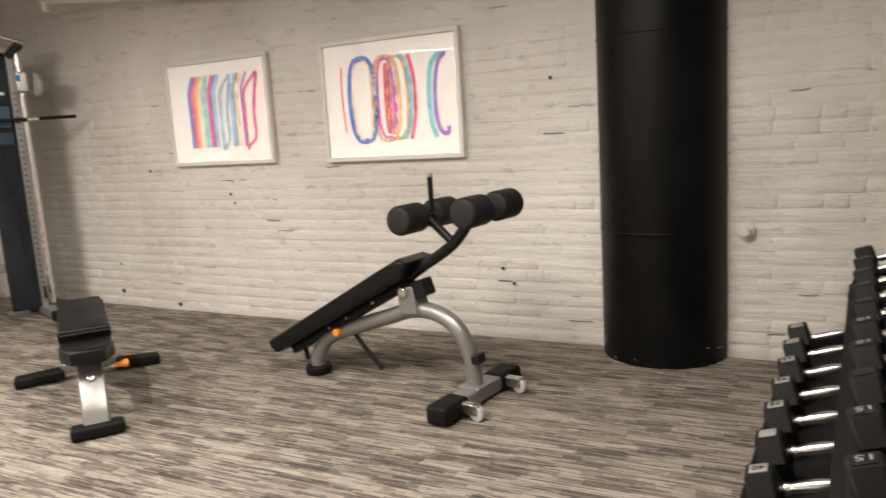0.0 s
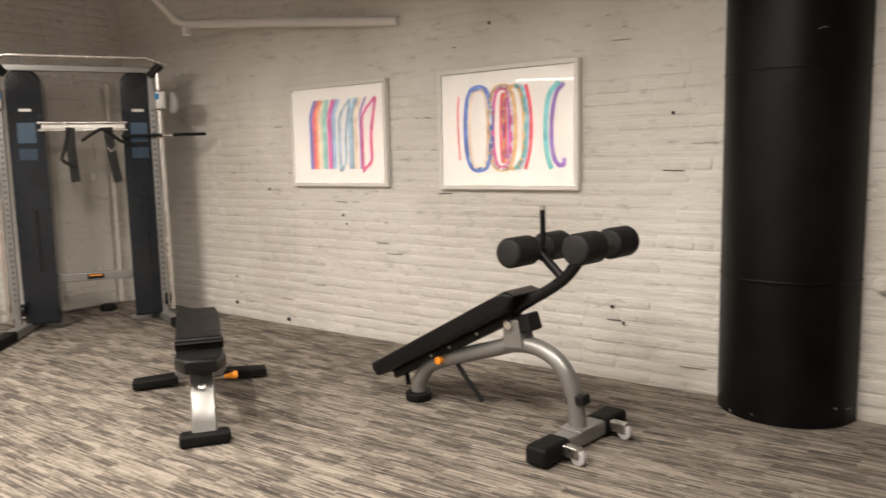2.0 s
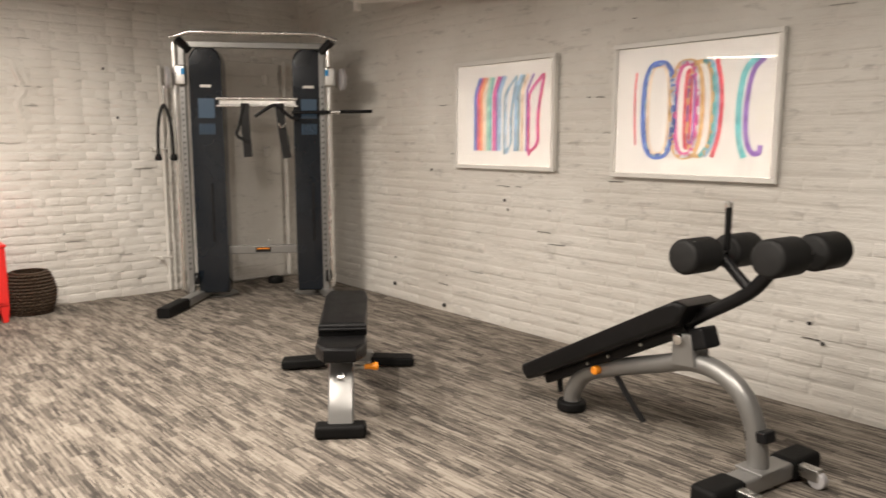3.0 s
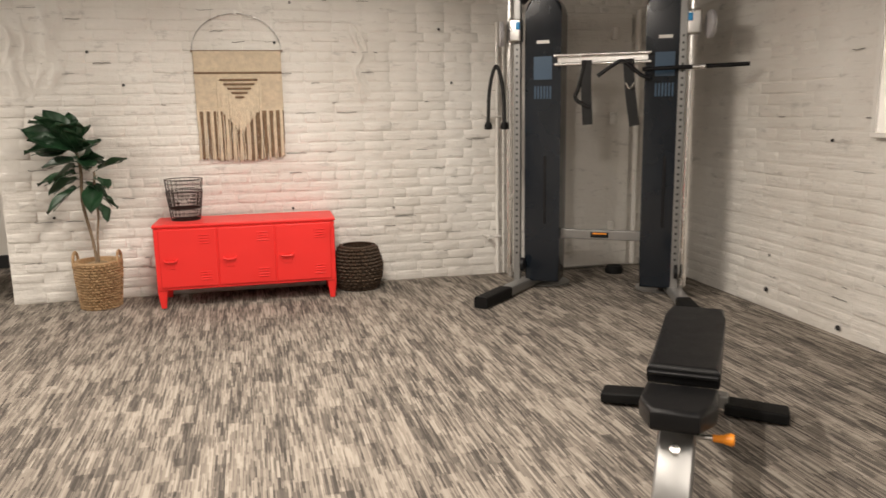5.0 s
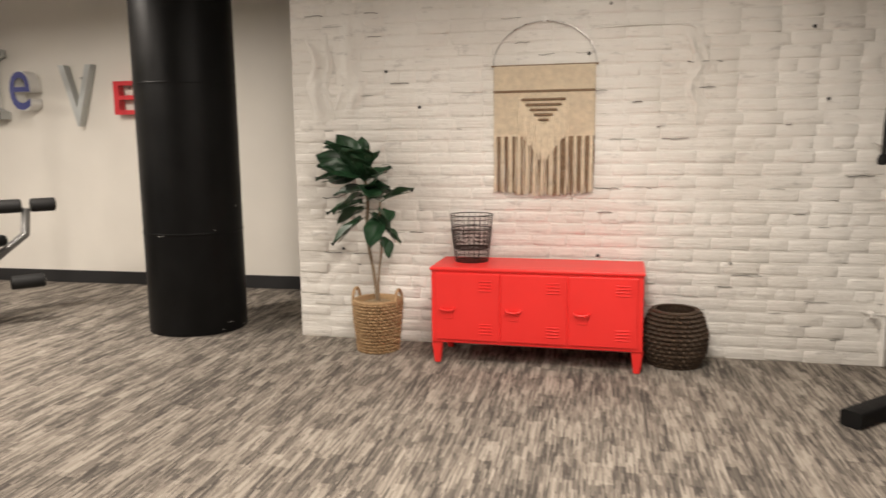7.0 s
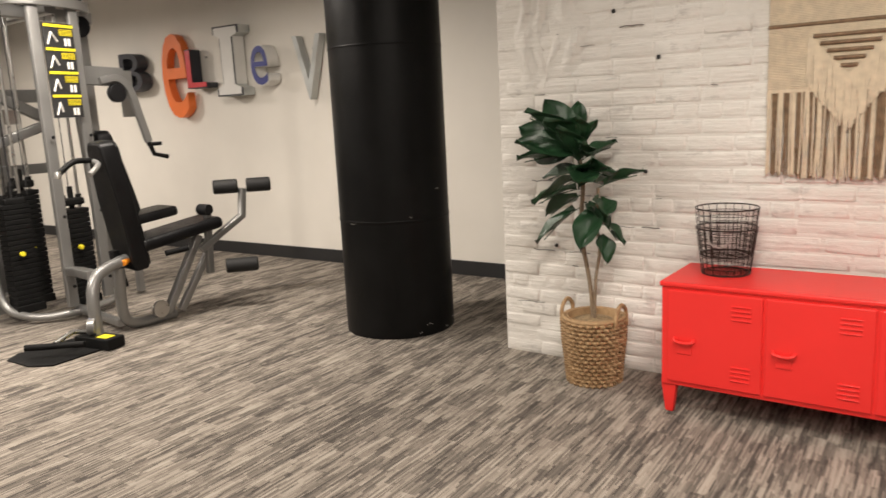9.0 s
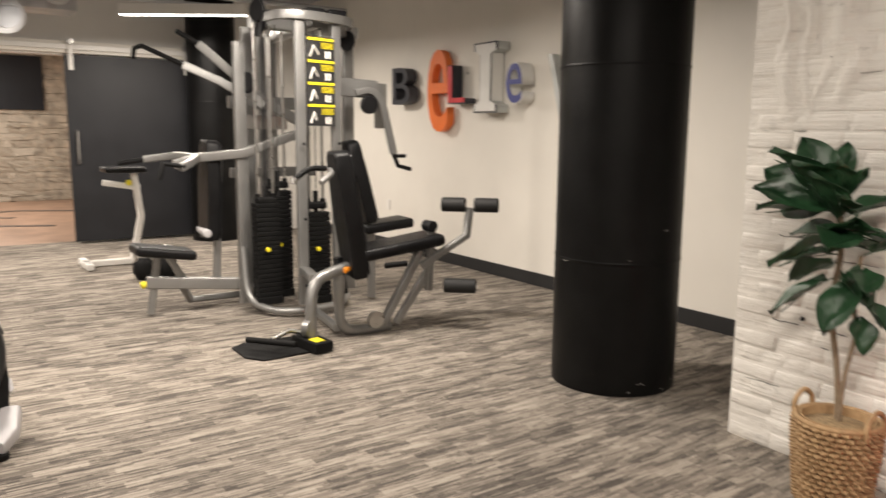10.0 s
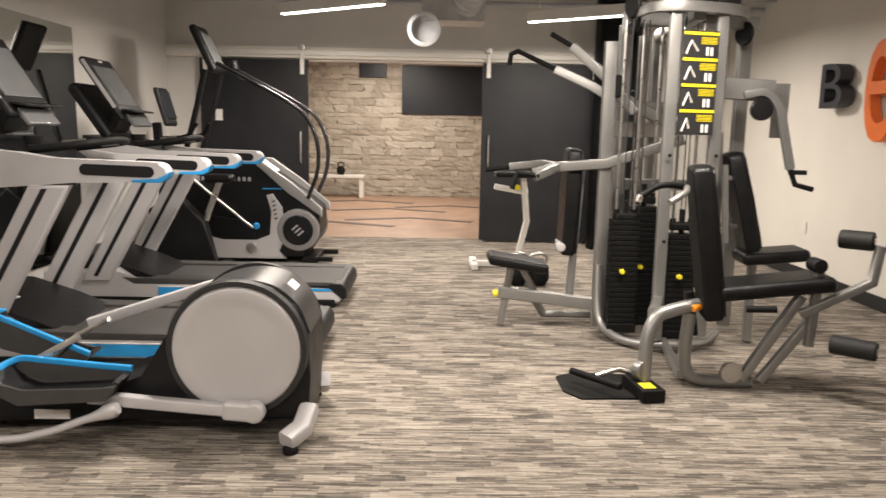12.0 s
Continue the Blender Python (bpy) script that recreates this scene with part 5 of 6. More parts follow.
def elliptical():
    c = thing("elliptical_trainer", (-3.86, -2.58, 0), 0, "pale grey and black elliptical trainer with blue pedals", "elliptical trainer")
    # local: the drive wheels at the rear (x = 0), front towards +x
    z = 0.432
    body = [(-0.315, 0.09), (1.9, 0.05), (1.9, 0.17), (0.62, 0.20), (0.42, 0.27), (0.345, 0.45), (0.27, 0.59), (0.16, 0.69), (0.0, 0.735), (-0.15, 0.715), (-0.26, 0.63), (-0.315, 0.5), (-0.325, 0.3)]
    part("body", slab(body, 0.44, None, 0.03), PLASTIC, c, "black plastic drive housing")
    crown = [(0.345, 0.45), (0.27, 0.59), (0.16, 0.69), (0.0, 0.737), (-0.15, 0.717), (-0.26, 0.632), (-0.315, 0.5)]
    part("crown", tube([(x, 0, h - 0.004) for x, h in crown], 0, flat=(0.36, 0.016), up=(-0.8, 0, 0.6), curve=4), SHELL, c, "dark satin grey top shell")
    for s in (-1, 1):
        y = s * 0.235
        part("wheel_disc", lathe([(0, 0.008), (0.19, 0.008), (0.215, 0.005), (0.235, 0.012), (0.278, 0.012), (0.289, 0.0), (0.289, -0.03), (0, -0.03)], (0, y + s * 0.012, z), (0, s, 0), 64), LIGHTPLASTIC, c, "plain pale grey round cover")
        part("rim", lathe([(0.291, -0.03), (0.318, -0.03), (0.322, -0.01), (0.314, 0.010), (0.291, 0.010)], (0, y, z), (0, s, 0), 64), BASE, c, "black rim round the cover")
        yo = s * 0.305
        if s > 0:
            a, b2, px, pz, tilt = (-0.06, 0.165), (0.64, 0.225), 0.74, 0.225, 4
        else:
            a, b2, px, pz, tilt = (0.25, 0.615), (0.90, 0.40), 1.15, 0.24, -14
        part("link_arm", tube([(a[0], yo, a[1]), (b2[0], yo, b2[1])], 0, flat=(0.05, 0.055)), LIGHTPLASTIC, c)
        if s > 0:
            part("link_end", cyl((a[0] - 0.03, yo - 0.035, a[1]), (a[0] - 0.03, yo + 0.035, a[1]), 0.048, 20, 0.012), LIGHTPLASTIC, c)
            part("link_sleeve", box((a[0] + 0.04, yo, a[1] + 0.004), (0.14, 0.068, 0.088), 0.018, (0, -5, 0)), LIGHTPLASTIC, c)
        m = pose(px, yo, pz, 0, tilt, 0)
        pd = part("pedal", slab([(-0.21, 0.0), (0.17, 0.0), (0.25, 0.05), (0.28, 0.13), (0.26, 0.145), (0.22, 0.075), (0.14, 0.04), (-0.20, 0.035), (-0.25, 0.085), (-0.265, 0.07)], 0.16, m, 0.012), PLASTIC, c)
        q = pose(px, yo, pz, 0, tilt, 0)
        for e in (-1, 1):
            high = e != s
            wall = [(-0.265, 0.07), (-0.21, 0.0), (0.17, 0.0), (0.25, 0.05), (0.285, 0.13)] + ([(0.26, 0.155), (0.2, 0.16), (-0.25, 0.095)] if high else [(0.24, 0.10), (0.14, 0.065), (-0.2, 0.055)])
            part("pedal_wall", slab(wall, 0.016, pose(px, yo + e * 0.088, pz, 0, tilt, 0), 0.004), BELT, pd)
        y1 = -s * 0.088
        lip = [(-0.265, y1, 0.088), (-0.10, y1, 0.112), (0.12, y1, 0.148), (0.22, y1, 0.162), (0.268, y1 * 0.6, 0.155), (0.278, 0.0, 0.148), (0.272, -y1 * 0.8, 0.140)]
        part("pedal_trim", tube([q @ Vector(v) for v in lip], 0, flat=(0.024, 0.026), up=(0, 0, 1), curve=4), BLUE, pd, "bright blue pedal rim")
        part("swing_arm", tube([(0.56, yo + s * 0.06, 0.175), (0.66, yo + s * 0.06, 0.135), (0.82, yo + s * 0.065, 0.08), (1.05, yo + s * 0.07, 0.05), (1.75, yo + s * 0.06, 0.08)], 0.018, 12, curve=5), LIGHTPLASTIC, c)
        part("swing_knuckle", lathe([(0, 0), (0.026, 0.006), (0.036, 0.03), (0.034, 0.06), (0.024, 0.10), (0.018, 0.15), (0, 0.152)], (0.485, yo + s * 0.06, 0.20), (0.15, 0, -0.058), 16), LIGHTPLASTIC, c)
        part("brace_strut", tube([(0.74, s * 0.16, 0.46), (0.92, s * 0.2, 0.36), (1.1, s * 0.22, 0.20)], 0, flat=(0.03, 0.03)), STEEL, c)
        part("hand_lever", tube([(1.45, s * 0.28, 0.2), (1.6, s * 0.3, 0.9), (1.45, s * 0.3, 1.3), (1.35, s * 0.27, 1.65)], 0.022, 10, curve=4), LIGHTPLASTIC, c)
        part("rear_foot", tube([(-0.32, s * 0.20, 0.15), (-0.30, s * 0.29, 0.085), (-0.24, s * 0.37, 0.055)], 0, flat=(0.085, 0.075)), LIGHTPLASTIC, c)
        part("foot_pad", cyl((-0.26, s * 0.37, 0.0), (-0.26, s * 0.37, 0.03), 0.035, 14, 0.006), RUBBER, c)
    part("badge", box((-0.215, 0.0, 0.685), (0.05, 0.12, 0.008), 0.002, (0, -42, 0)), WHITE, c)
    part("label_plate", box((0.85, 0.227, 0.112), (0.16, 0.012, 0.045), 0.003), PAPER, c)
    part("mast", tube([(1.55, 0, 0.15), (1.75, 0, 1.2), (1.7, 0, 1.5)], 0, flat=(0.2, 0.12)), LIGHTPLASTIC, c)
    cons = part("console", box((1.62, 0, 1.65), (0.06, 0.42, 0.42), 0.03, (0, 18, 0)), PLASTIC, c)
    part("screen", box((1.588, 0, 1.66), (0.012, 0.34, 0.3), 0.003, (0, 18, 0)), CONSOLE, cons)


elliptical()


def stair_climber():
    c = thing("stair_climber", (-2.85, -7.25, 0), 0, "black and grey stair climber with tall curved handrails", "stair climber")
    part("body", slab([(-0.55, 0.06), (0.75, 0.06), (0.85, 0.5), (0.80, 1.05), (0.15, 1.12), (-0.02, 1.06), (-0.35, 0.83), (-0.70, 0.58), (-0.72, 0.35)], 0.60, None, 0.03), PLASTIC, c)
    for s in (-1, 1):
        y = s * 0.31
        part("side_panel", slab([(0.82, 0.95), (0.74, 0.95), (0.69, 0.55), (0.55, 0.30), (0.30, 0.24), (-0.05, 0.24), (-0.20, 0.30), (-0.22, 0.55), (-0.16, 0.72), (-0.22, 0.74), (-0.32, 0.60), (-0.36, 0.30), (-0.28, 0.13), (-0.36, 0.05), (0.70, 0.05), (0.78, 0.4)], 0.05, pose(0, y, 0), 0.008), LIGHTPLASTIC, c, "pale grey side shell")
        part("pod", slab([(0.66, 0.50), (0.45, 0.51), (0.1, 0.45), (-0.06, 0.40), (-0.05, 0.26), (0.30, 0.26), (0.53, 0.32)], 0.09, pose(0, y, 0), 0.02), PLASTIC, c, "dark plastic side pod")
        b = bmesh.new()
        for k, w in enumerate((0.05, 0.02, 0.03, 0.02, 0.03, 0.07, 0.03, 0.03, 0.02, 0.03, 0.03)):
            box((0.56 - k * 0.054, s * 0.302, 0.885), (w, 0.006, 0.06 if k in (0, 5) else 0.042), 0.001, bm=b)
        part("name_bars", b, LIGHTPLASTIC, c, "pale bars of a maker's name")
        wheel = part("flywheel_cover", cyl((-0.49, s * 0.28, 0.36), (-0.49, s * 0.345, 0.36), 0.225, 36, 0.02), MIDGREY, c, "grey round flywheel cover")
        part("hub", cyl((-0.49, s * 0.345, 0.36), (-0.49, s * 0.362, 0.36), 0.16, 32, 0.008), PLASTIC, wheel, "black hub")
        b = bmesh.new()
        for k in range(3):
            box((-0.49 + (k - 1) * 0.03, s * 0.3635, 0.36 + (k - 1) * 0.03), (0.08, 0.004, 0.016), 0, (0, 40, 0), b)
        part("hub_mark", b, LIGHTPLASTIC, wheel, "pale slanted mark")
        part("slope_cover", slab([(0.0, 1.09), (-0.10, 1.09), (-0.42, 0.86), (-0.74, 0.60), (-0.74, 0.50), (-0.40, 0.74)], 0.06, pose(0, s * 0.315, 0), 0.012), MIDGREY, c)
        b = bmesh.new()
        for k in range(5):
            box((-0.235 - k * 0.006, s * 0.338, 0.66 - k * 0.045), (0.035, 0.006, 0.014), 0, (0, 25, 0), b)
        part("vent", b, PLASTIC, c)
        part("blue_stripe", box((-0.22, s * 0.318, 0.79), (0.2, 0.02, 0.012), 0.002), BLUE, c)
        part("handrail", tube([(0.32, s * 0.34, 2.06), (0.0, s * 0.36, 1.90), (-0.35, s * 0.37, 1.72), (-0.58, s * 0.37, 1.55), (-0.70, s * 0.37, 1.28), (-0.70, s * 0.37, 0.98), (-0.60, s * 0.36, 0.70)], 0.022, 12, curve=6), GRIP, c, "glossy black curved handrail")
        part("lower_rail", tube([(0.62, s * 0.35, 0.92), (0.50, s * 0.36, 0.80), (-0.02, s * 0.36, 0.38)], 0.014, 10, curve=3), STEEL, c)
        part("front_post", tube([(0.75, s * 0.28, 0.9), (0.55, s * 0.3, 1.6), (0.45, s * 0.3, 2.0)], 0, flat=(0.06, 0.05)), PLASTIC, c)
        part("foot_bar", tube([(-0.58, s * 0.25, 0.04), (-0.84, s * 0.25, 0.04)], 0, flat=(0.05, 0.05)), RUBBER, c)
        part("lock_knob", cyl((-0.06, s * 0.35, 0.40), (-0.06, s * 0.385, 0.40), 0.035, 14, 0.006), BLUE, c, "blue lock knob")
        part("floor_roller", cyl((0.0, s * 0.335, 0.16), (0.0, s * 0.35, 0.16), 0.06, 20, 0.006), STEEL, c)
    for k in range(5):
        part("step", box((-0.55 + k * 0.17, 0, 0.30 + k * 0.19), (0.22, 0.52, 0.03), 0.006), RUBBER, c)
    part("rear_feet", box((-0.60, 0, 0.04), (0.16, 0.62, 0.06), 0.01), PLASTIC, c)
    part("shelf", box((-0.13, 0.18, 1.05), (0.30, 0.20, 0.03), 0.01, (0, -36, 0)), WHITE, c, "white instruction plate")
    cons = part("console", box((0.50, 0, 2.22), (0.08, 0.46, 0.52), 0.035, (0, 25, 0)), PLASTIC, c)
    part("screen", box((0.455, 0, 2.23), (0.012, 0.36, 0.34), 0.004, (0, 25, 0)), CONSOLE, cons)
    part("cup_holder", cyl((0.25, -0.1, 2.02), (0.27, -0.1, 2.12), 0.05, 14, 0.01), PLASTIC, c)


stair_climber()


def bike():
    c = thing("exercise_bike", (-2.3, -6.5, 0), 0, "black exercise bike with upright screen beside the wall", "exercise bike")
    part("body", slab([(-0.3, 0.1), (0.3, 0.08), (0.35, 0.6), (0.1, 0.8), (-0.2, 0.5)], 0.16, None, 0.03), PLASTIC, c)
    part("mast", tube([(0.2, 0, 0.6), (0.25, 0, 1.45)], 0, flat=(0.09, 0.07)), PLASTIC, c)
    cons = part("console", box((0.16, 0, 1.60), (0.05, 0.30, 0.38), 0.025, (0, 16, 0)), PLASTIC, c)
    part("screen", box((0.132, 0, 1.62), (0.012, 0.25, 0.27), 0.004, (0, 16, 0)), DARKSCREEN, cons)
    for s in (-1, 1):
        part("handlebar", tube([(0.2, s * 0.1, 1.3), (-0.1, s * 0.22, 1.33), (-0.2, s * 0.2, 1.45)], 0.018, 8, curve=4), RUBBER, c)
    part("seat", box((-0.35, 0, 0.92), (0.26, 0.22, 0.08), 0.03), VINYL, c)
    part("seat_post", tube([(-0.2, 0, 0.5), (-0.35, 0, 0.9)], 0.03, 10), STEEL, c)
    for x in (-0.35, 0.4):
        part("foot", box((x, 0, 0.04), (0.1, 0.5, 0.06), 0.015), RUBBER, c)
    part("spine", tube([(-0.36, 0, 0.06), (0.4, 0, 0.07)], 0, flat=(0.09, 0.05)), PLASTIC, c)


bike()


# ---- multi-station weight machine ----
def multi_gym():
    at = (-6.3, -4.1, 0)
    c = thing("multi_gym", at, 0, "silver multi-station weight machine with black pads and stacks", "gym machine")

    def p(name, b, material, label="", parent=None):
        return part(name, b, material, parent or c, label, None if parent else at)

    def bar(name, pts, w=0.06, h=0.06, material=SILVER, curve=0):
        return p(name, tube(pts, 0, flat=(w, h), curve=curve), material)

    def pad(name, ctr, w, h, thick, tilt, rz, taper=0.8, material=VINYL):
        """A stitched pad whose outline tapers towards its head; w across, h up, thick through."""
        k = w / 2
        o = [(-k * 0.9, -h / 2), (k * 0.9, -h / 2), (k, -h / 2 + 0.06), (k, h * 0.05), (k * taper, h * 0.32), (k * taper, h / 2 - 0.04), (k * taper * 0.7, h / 2), (-k * taper * 0.7, h / 2), (-k * taper, h / 2 - 0.04), (-k * taper, h * 0.32), (-k, h * 0.05), (-k, -h / 2 + 0.06)]
        m = Matrix.Translation(ctr) @ pose(0, 0, 0, 0, 0, rz) @ pose(0, 0, 0, 0, tilt, 0) @ pose(0, 0, 0, 0, 0, 90)
        ob = p(name, slab(o, thick, m, 0.022), material)
        part("backing_plate", slab([(x * 0.9, z * 0.96) for x, z in o], 0.014, m @ Matrix.Translation((0, -thick / 2 - 0.004 if rz == 180 else thick / 2 + 0.004, 0)), 0.003), PLASTIC, ob)
        return ob

    # front pair of posts with the instruction board
    for x, y in ((-6.225, -3.83), (-6.545, -3.90)):
        bar("post", [(x, y, 0.10), (x, y, 2.24)], 0.045, 0.075)
    m = Matrix.Translation((-6.39, -3.83, 0)) @ pose(0, 0, 0, 0, 0, 192)
    bd = p("instruction_board", slab([(-0.125, 1.43), (0.125, 1.43), (0.125, 2.07), (-0.125, 2.07)], 0.012, m, 0.002), BASE, "black board with yellow headings and white figures")
    for k in range(4):
        zt = 2.065 - k * 0.158
        b = bmesh.new()
        b2 = bmesh.new()
        slab([(-0.12, zt - 0.022), (0.12, zt - 0.022), (0.12, zt - 0.004), (-0.12, zt - 0.004)], 0.004, m @ pose(0, -0.009, 0), bm=b)
        for i in range(5):
            slab([(-0.0, zt - 0.04 - i * 0.009), (0.11, zt - 0.04 - i * 0.009), (0.11, zt - 0.036 - i * 0.009), (-0.0, zt - 0.036 - i * 0.009)], 0.004, m @ pose(0, -0.009, 0), bm=b)
        bb = part("heading", b, YELLOW, bd, "yellow heading and text bars")
        tube([m @ Vector((-0.10, -0.009, zt - 0.14)), m @ Vector((-0.07, -0.009, zt - 0.06)), m @ Vector((-0.02 - 0.01 * k, -0.009, zt - 0.12))], 0.007, 6, b2)
        for xx in (0.045, 0.075):
            tube([m @ Vector((xx, -0.009, zt - 0.145)), m @ Vector((xx, -0.009, zt - 0.095))], 0.009, 6, b2)
        tagged(part("diagram", b2, WHITE, bd, "white exercise diagram"), kind="stuff")
    # top frame
    bar("top_front", [(-6.06, -4.1, 2.21), (-6.1, -3.86, 2.21), (-6.25, -3.79, 2.21), (-6.56, -3.86, 2.21), (-6.72, -3.98, 2.21), (-6.78, -4.15, 2.21)], 0.03, 0.065, curve=3)
    bar("top_beam", [(-6.0, -4.2, 2.19), (-6.95, -4.35, 2.19)], 0.08, 0.09)
    bar("top_beam", [(-6.4, -3.9, 2.19), (-6.5, -5.1, 2.19)], 0.08, 0.09)
    # rear posts
    for x, y, h in ((-5.95, -4.33, 2.05), (-6.5, -5.1, 2.22), (-6.9, -4.4, 2.2), (-6.12, -4.62, 2.2)):
        bar("post", [(x, y, 0.05), (x, y, h)], 0.06, 0.09)
    bar("brace", [(-5.95, -4.33, 1.46), (-6.5, -4.8, 1.46)], 0.05, 0.11)
    bar("brace", [(-5.95, -4.33, 0.12), (-6.5, -5.1, 0.12)], 0.06, 0.06)
    # pulleys on top
    for x, y, z in ((-6.03, -4.12, 2.26), (-6.42, -4.5, 2.28), (-6.85, -4.3, 2.12), (-6.0, -4.3, 1.75)):
        p("pulley", lathe([(0, -0.014), (0.075, -0.014), (0.08, -0.006), (0.068, 0), (0.08, 0.006), (0.075, 0.014), (0, 0.014)], (x, y, z), (0.8, 0.3, 0), 24), PLASTIC, "black cable pulley")
    # weight stacks with guide rods
    for x, y, top in ((-6.06, -4.14, 0.86), (-6.24, -4.34, 0.96), (-6.40, -3.98, 0.82)):
        st = p("stack_carrier", box((x, y, 0.10), (0.2, 0.14, 0.06), 0.006), RUBBER)
        n = int((top - 0.14) / 0.036)
        for k in range(n):
            part("weight_plate", box((x, y, 0.15 + k * 0.036), (0.19, 0.12, 0.032), 0.004), RUBBER, st, at=None).location = (0, 0, 0)
        part("selector_stem", cyl((x, y, 0.1), (x, y, top + 0.12), 0.02, 10), RUBBER, st)
        for s in (-1, 1):
            p("guide_rod", cyl((x + s * 0.06, y, 0.1), (x + s * 0.06, y, 2.17), 0.011, 10), STEEL)
        p("pin", cyl((x + 0.02, y + 0.07, 0.5), (x + 0.02, y + 0.10, 0.5), 0.018, 10, 0.004), YELLOW, "yellow selector pin")
    for x, y, top in ((-6.06, -4.14, 0.86), (-6.24, -4.34, 0.96), (-6.40, -3.98, 0.82)):
        p("stack_head", box((x, y, top + 0.01), (0.15, 0.11, 0.05), 0.012), RUBBER)
        for s in (-1, 1):
            p("rod_bush", cyl((x + s * 0.06, y, top - 0.02), (x + s * 0.06, y, top + 0.06), 0.021, 12, 0.004), RUBBER)
    # hanging cables, back frame and side pulley plates
    for x, y in ((-6.02, -4.05), (-6.13, -4.05), (-6.46, -4.1), (-6.7, -4.2)):
        p("cable", cyl((x, y, 0.9), (x, y, 2.16), 0.004, 6), BASE, "black steel cable")
    bar("back_frame", [(-6.0, -4.75, 1.05), (-6.75, -4.75, 1.05)], 0.05, 0.08)
    bar("back_frame", [(-6.0, -4.75, 1.62), (-6.75, -4.75, 1.62)], 0.05, 0.10)
    bar("back_frame", [(-6.30, -4.78, 0.05), (-6.30, -4.78, 2.15)], 0.05, 0.07)
    big = p("top_pulley", lathe([(0, -0.016), (0.10, -0.016), (0.11, -0.007), (0.092, 0), (0.11, 0.007), (0.10, 0.016), (0, 0.016)], (-6.05, -4.18, 2.19), (1, 0.15, 0), 30), PLASTIC, "large grey cable pulley")
    part("pulley_hub", cyl((-6.02, -4.18, 2.19), (-6.08, -4.19, 2.19), 0.025, 14, 0.004), STEEL, big)
    for x in (-6.42, -6.6):
        p("top_cover", box((x, -4.1, 2.27), (0.15, 0.30, 0.05), 0.012), PLASTIC, "black pulley cover")
    for z in (0.25, 0.75, 1.3):
        for x, y in ((-6.225, -3.785), (-6.545, -3.855)):
            p("post_bolt", cyl((x, y, z), (x - 0.002, y + 0.012, z), 0.012, 8, 0.002), PLASTIC)
    p("base_ring", tube([(-5.93, -4.30, 0.5), (-5.93, -4.2, 0.14), (-6.02, -4.0, 0.05), (-6.22, -3.84, 0.05), (-6.55, -3.9, 0.05), (-6.75, -4.15, 0.05)], 0.028, 10, curve=5), SILVER)
    for k, (x, y) in enumerate(((-6.1, -4.2), (-6.33, -3.95), (-6.2, -4.5), (-6.5, -4.3))):
        p("cable", cyl((x, y, 0.2), (x, y, 2.2), 0.004, 6), BASE, "black steel cable")
    # high row arms
    for dy, tip, mid in ((0, (-5.36, -4.77, 2.02), (-5.62, -4.6, 1.88)), (1, (-5.58, -4.62, 2.13), (-5.72, -4.55, 2.04))):
        root = (-6.15, -4.35, 1.58) if dy else (-5.98, -4.4, 1.68)
        bar("high_arm", [root, (-5.95 if dy else -5.85, -4.45, 1.82 if dy else 1.76), mid], 0.04, 0.065)
        q = Vector(tip)
        if dy:
            g = [mid, tip]
        else:
            g = [mid, (q.x + 0.06 - 0.06, q.y, q.z), (q.x + 0.05, q.y - 0.02, q.z - 0.02), (q.x + 0.06, q.y - 0.03, q.z - 0.10)]
        p("grip", tube(g, 0.019, 10), RUBBER, "black rubber grip")
    bar("arm_link", [(-5.98, -4.4, 1.72), (-6.5, -4.4, 1.45)], 0.05, 0.08)
    # chest press station that points to the treadmills
    bar("press_beam", [(-5.45, -4.35, 1.14), (-5.62, -4.35, 1.19), (-5.95, -4.3, 1.22), (-6.45, -4.2, 1.40)], 0.05, 0.07)
    bar("press_fork", [(-5.62, -4.35, 1.19), (-5.55, -4.65, 1.20), (-5.32, -4.72, 1.17)], 0.045, 0.055)
    bar("press_fork", [(-5.62, -4.35, 1.19), (-5.50, -4.12, 1.16), (-5.42, -4.08, 1.13)], 0.045, 0.055)
    p("grip", tube([(-5.34, -4.72, 1.17), (-5.14, -4.74, 1.14)], 0.019, 10), RUBBER)
    p("grip", tube([(-5.45, -4.08, 1.14), (-5.30, -4.06, 1.16), (-5.27, -4.06, 1.05)], 0.019, 10), RUBBER)
    pad("backrest", (-5.73, -4.45, 0.94), 0.27, 0.76, 0.10, -2, 0)
    p("seat", box((-5.37, -4.47, 0.485), (0.44, 0.30, 0.075), 0.03, (0, -9, 0), seg=3), VINYL)
    bar("seat_post", [(-5.40, -4.47, 0.46), (-5.52, -4.47, 0.24)], 0.06, 0.05)
    bar("back_post", [(-5.76, -4.45, 0.22), (-5.81, -4.45, 1.2)], 0.06, 0.05)
    bar("base_beam", [(-5.24, -4.47, 0.26), (-5.97, -4.35, 0.20)], 0.06, 0.09)
    bar("front_leg", [(-5.33, -4.47, 0.46), (-5.26, -4.47, 0.02)], 0.05, 0.05)
    p("yellow_knob", cyl((-5.20, -4.47, 0.24), (-5.24, -4.47, 0.25), 0.028, 12, 0.006), YELLOW, "yellow adjusting knob")
    bar("foot_tube", [(-5.5, -4.5, 0.22), (-5.6, -4.62, 0.06), (-6.0, -4.65, 0.05)], 0.05, 0.05)
    p("white_roller_end", cyl((-5.66, -4.30, 0.62), (-5.70, -4.62, 0.62), 0.032, 18, 0.008), LIGHTPLASTIC)
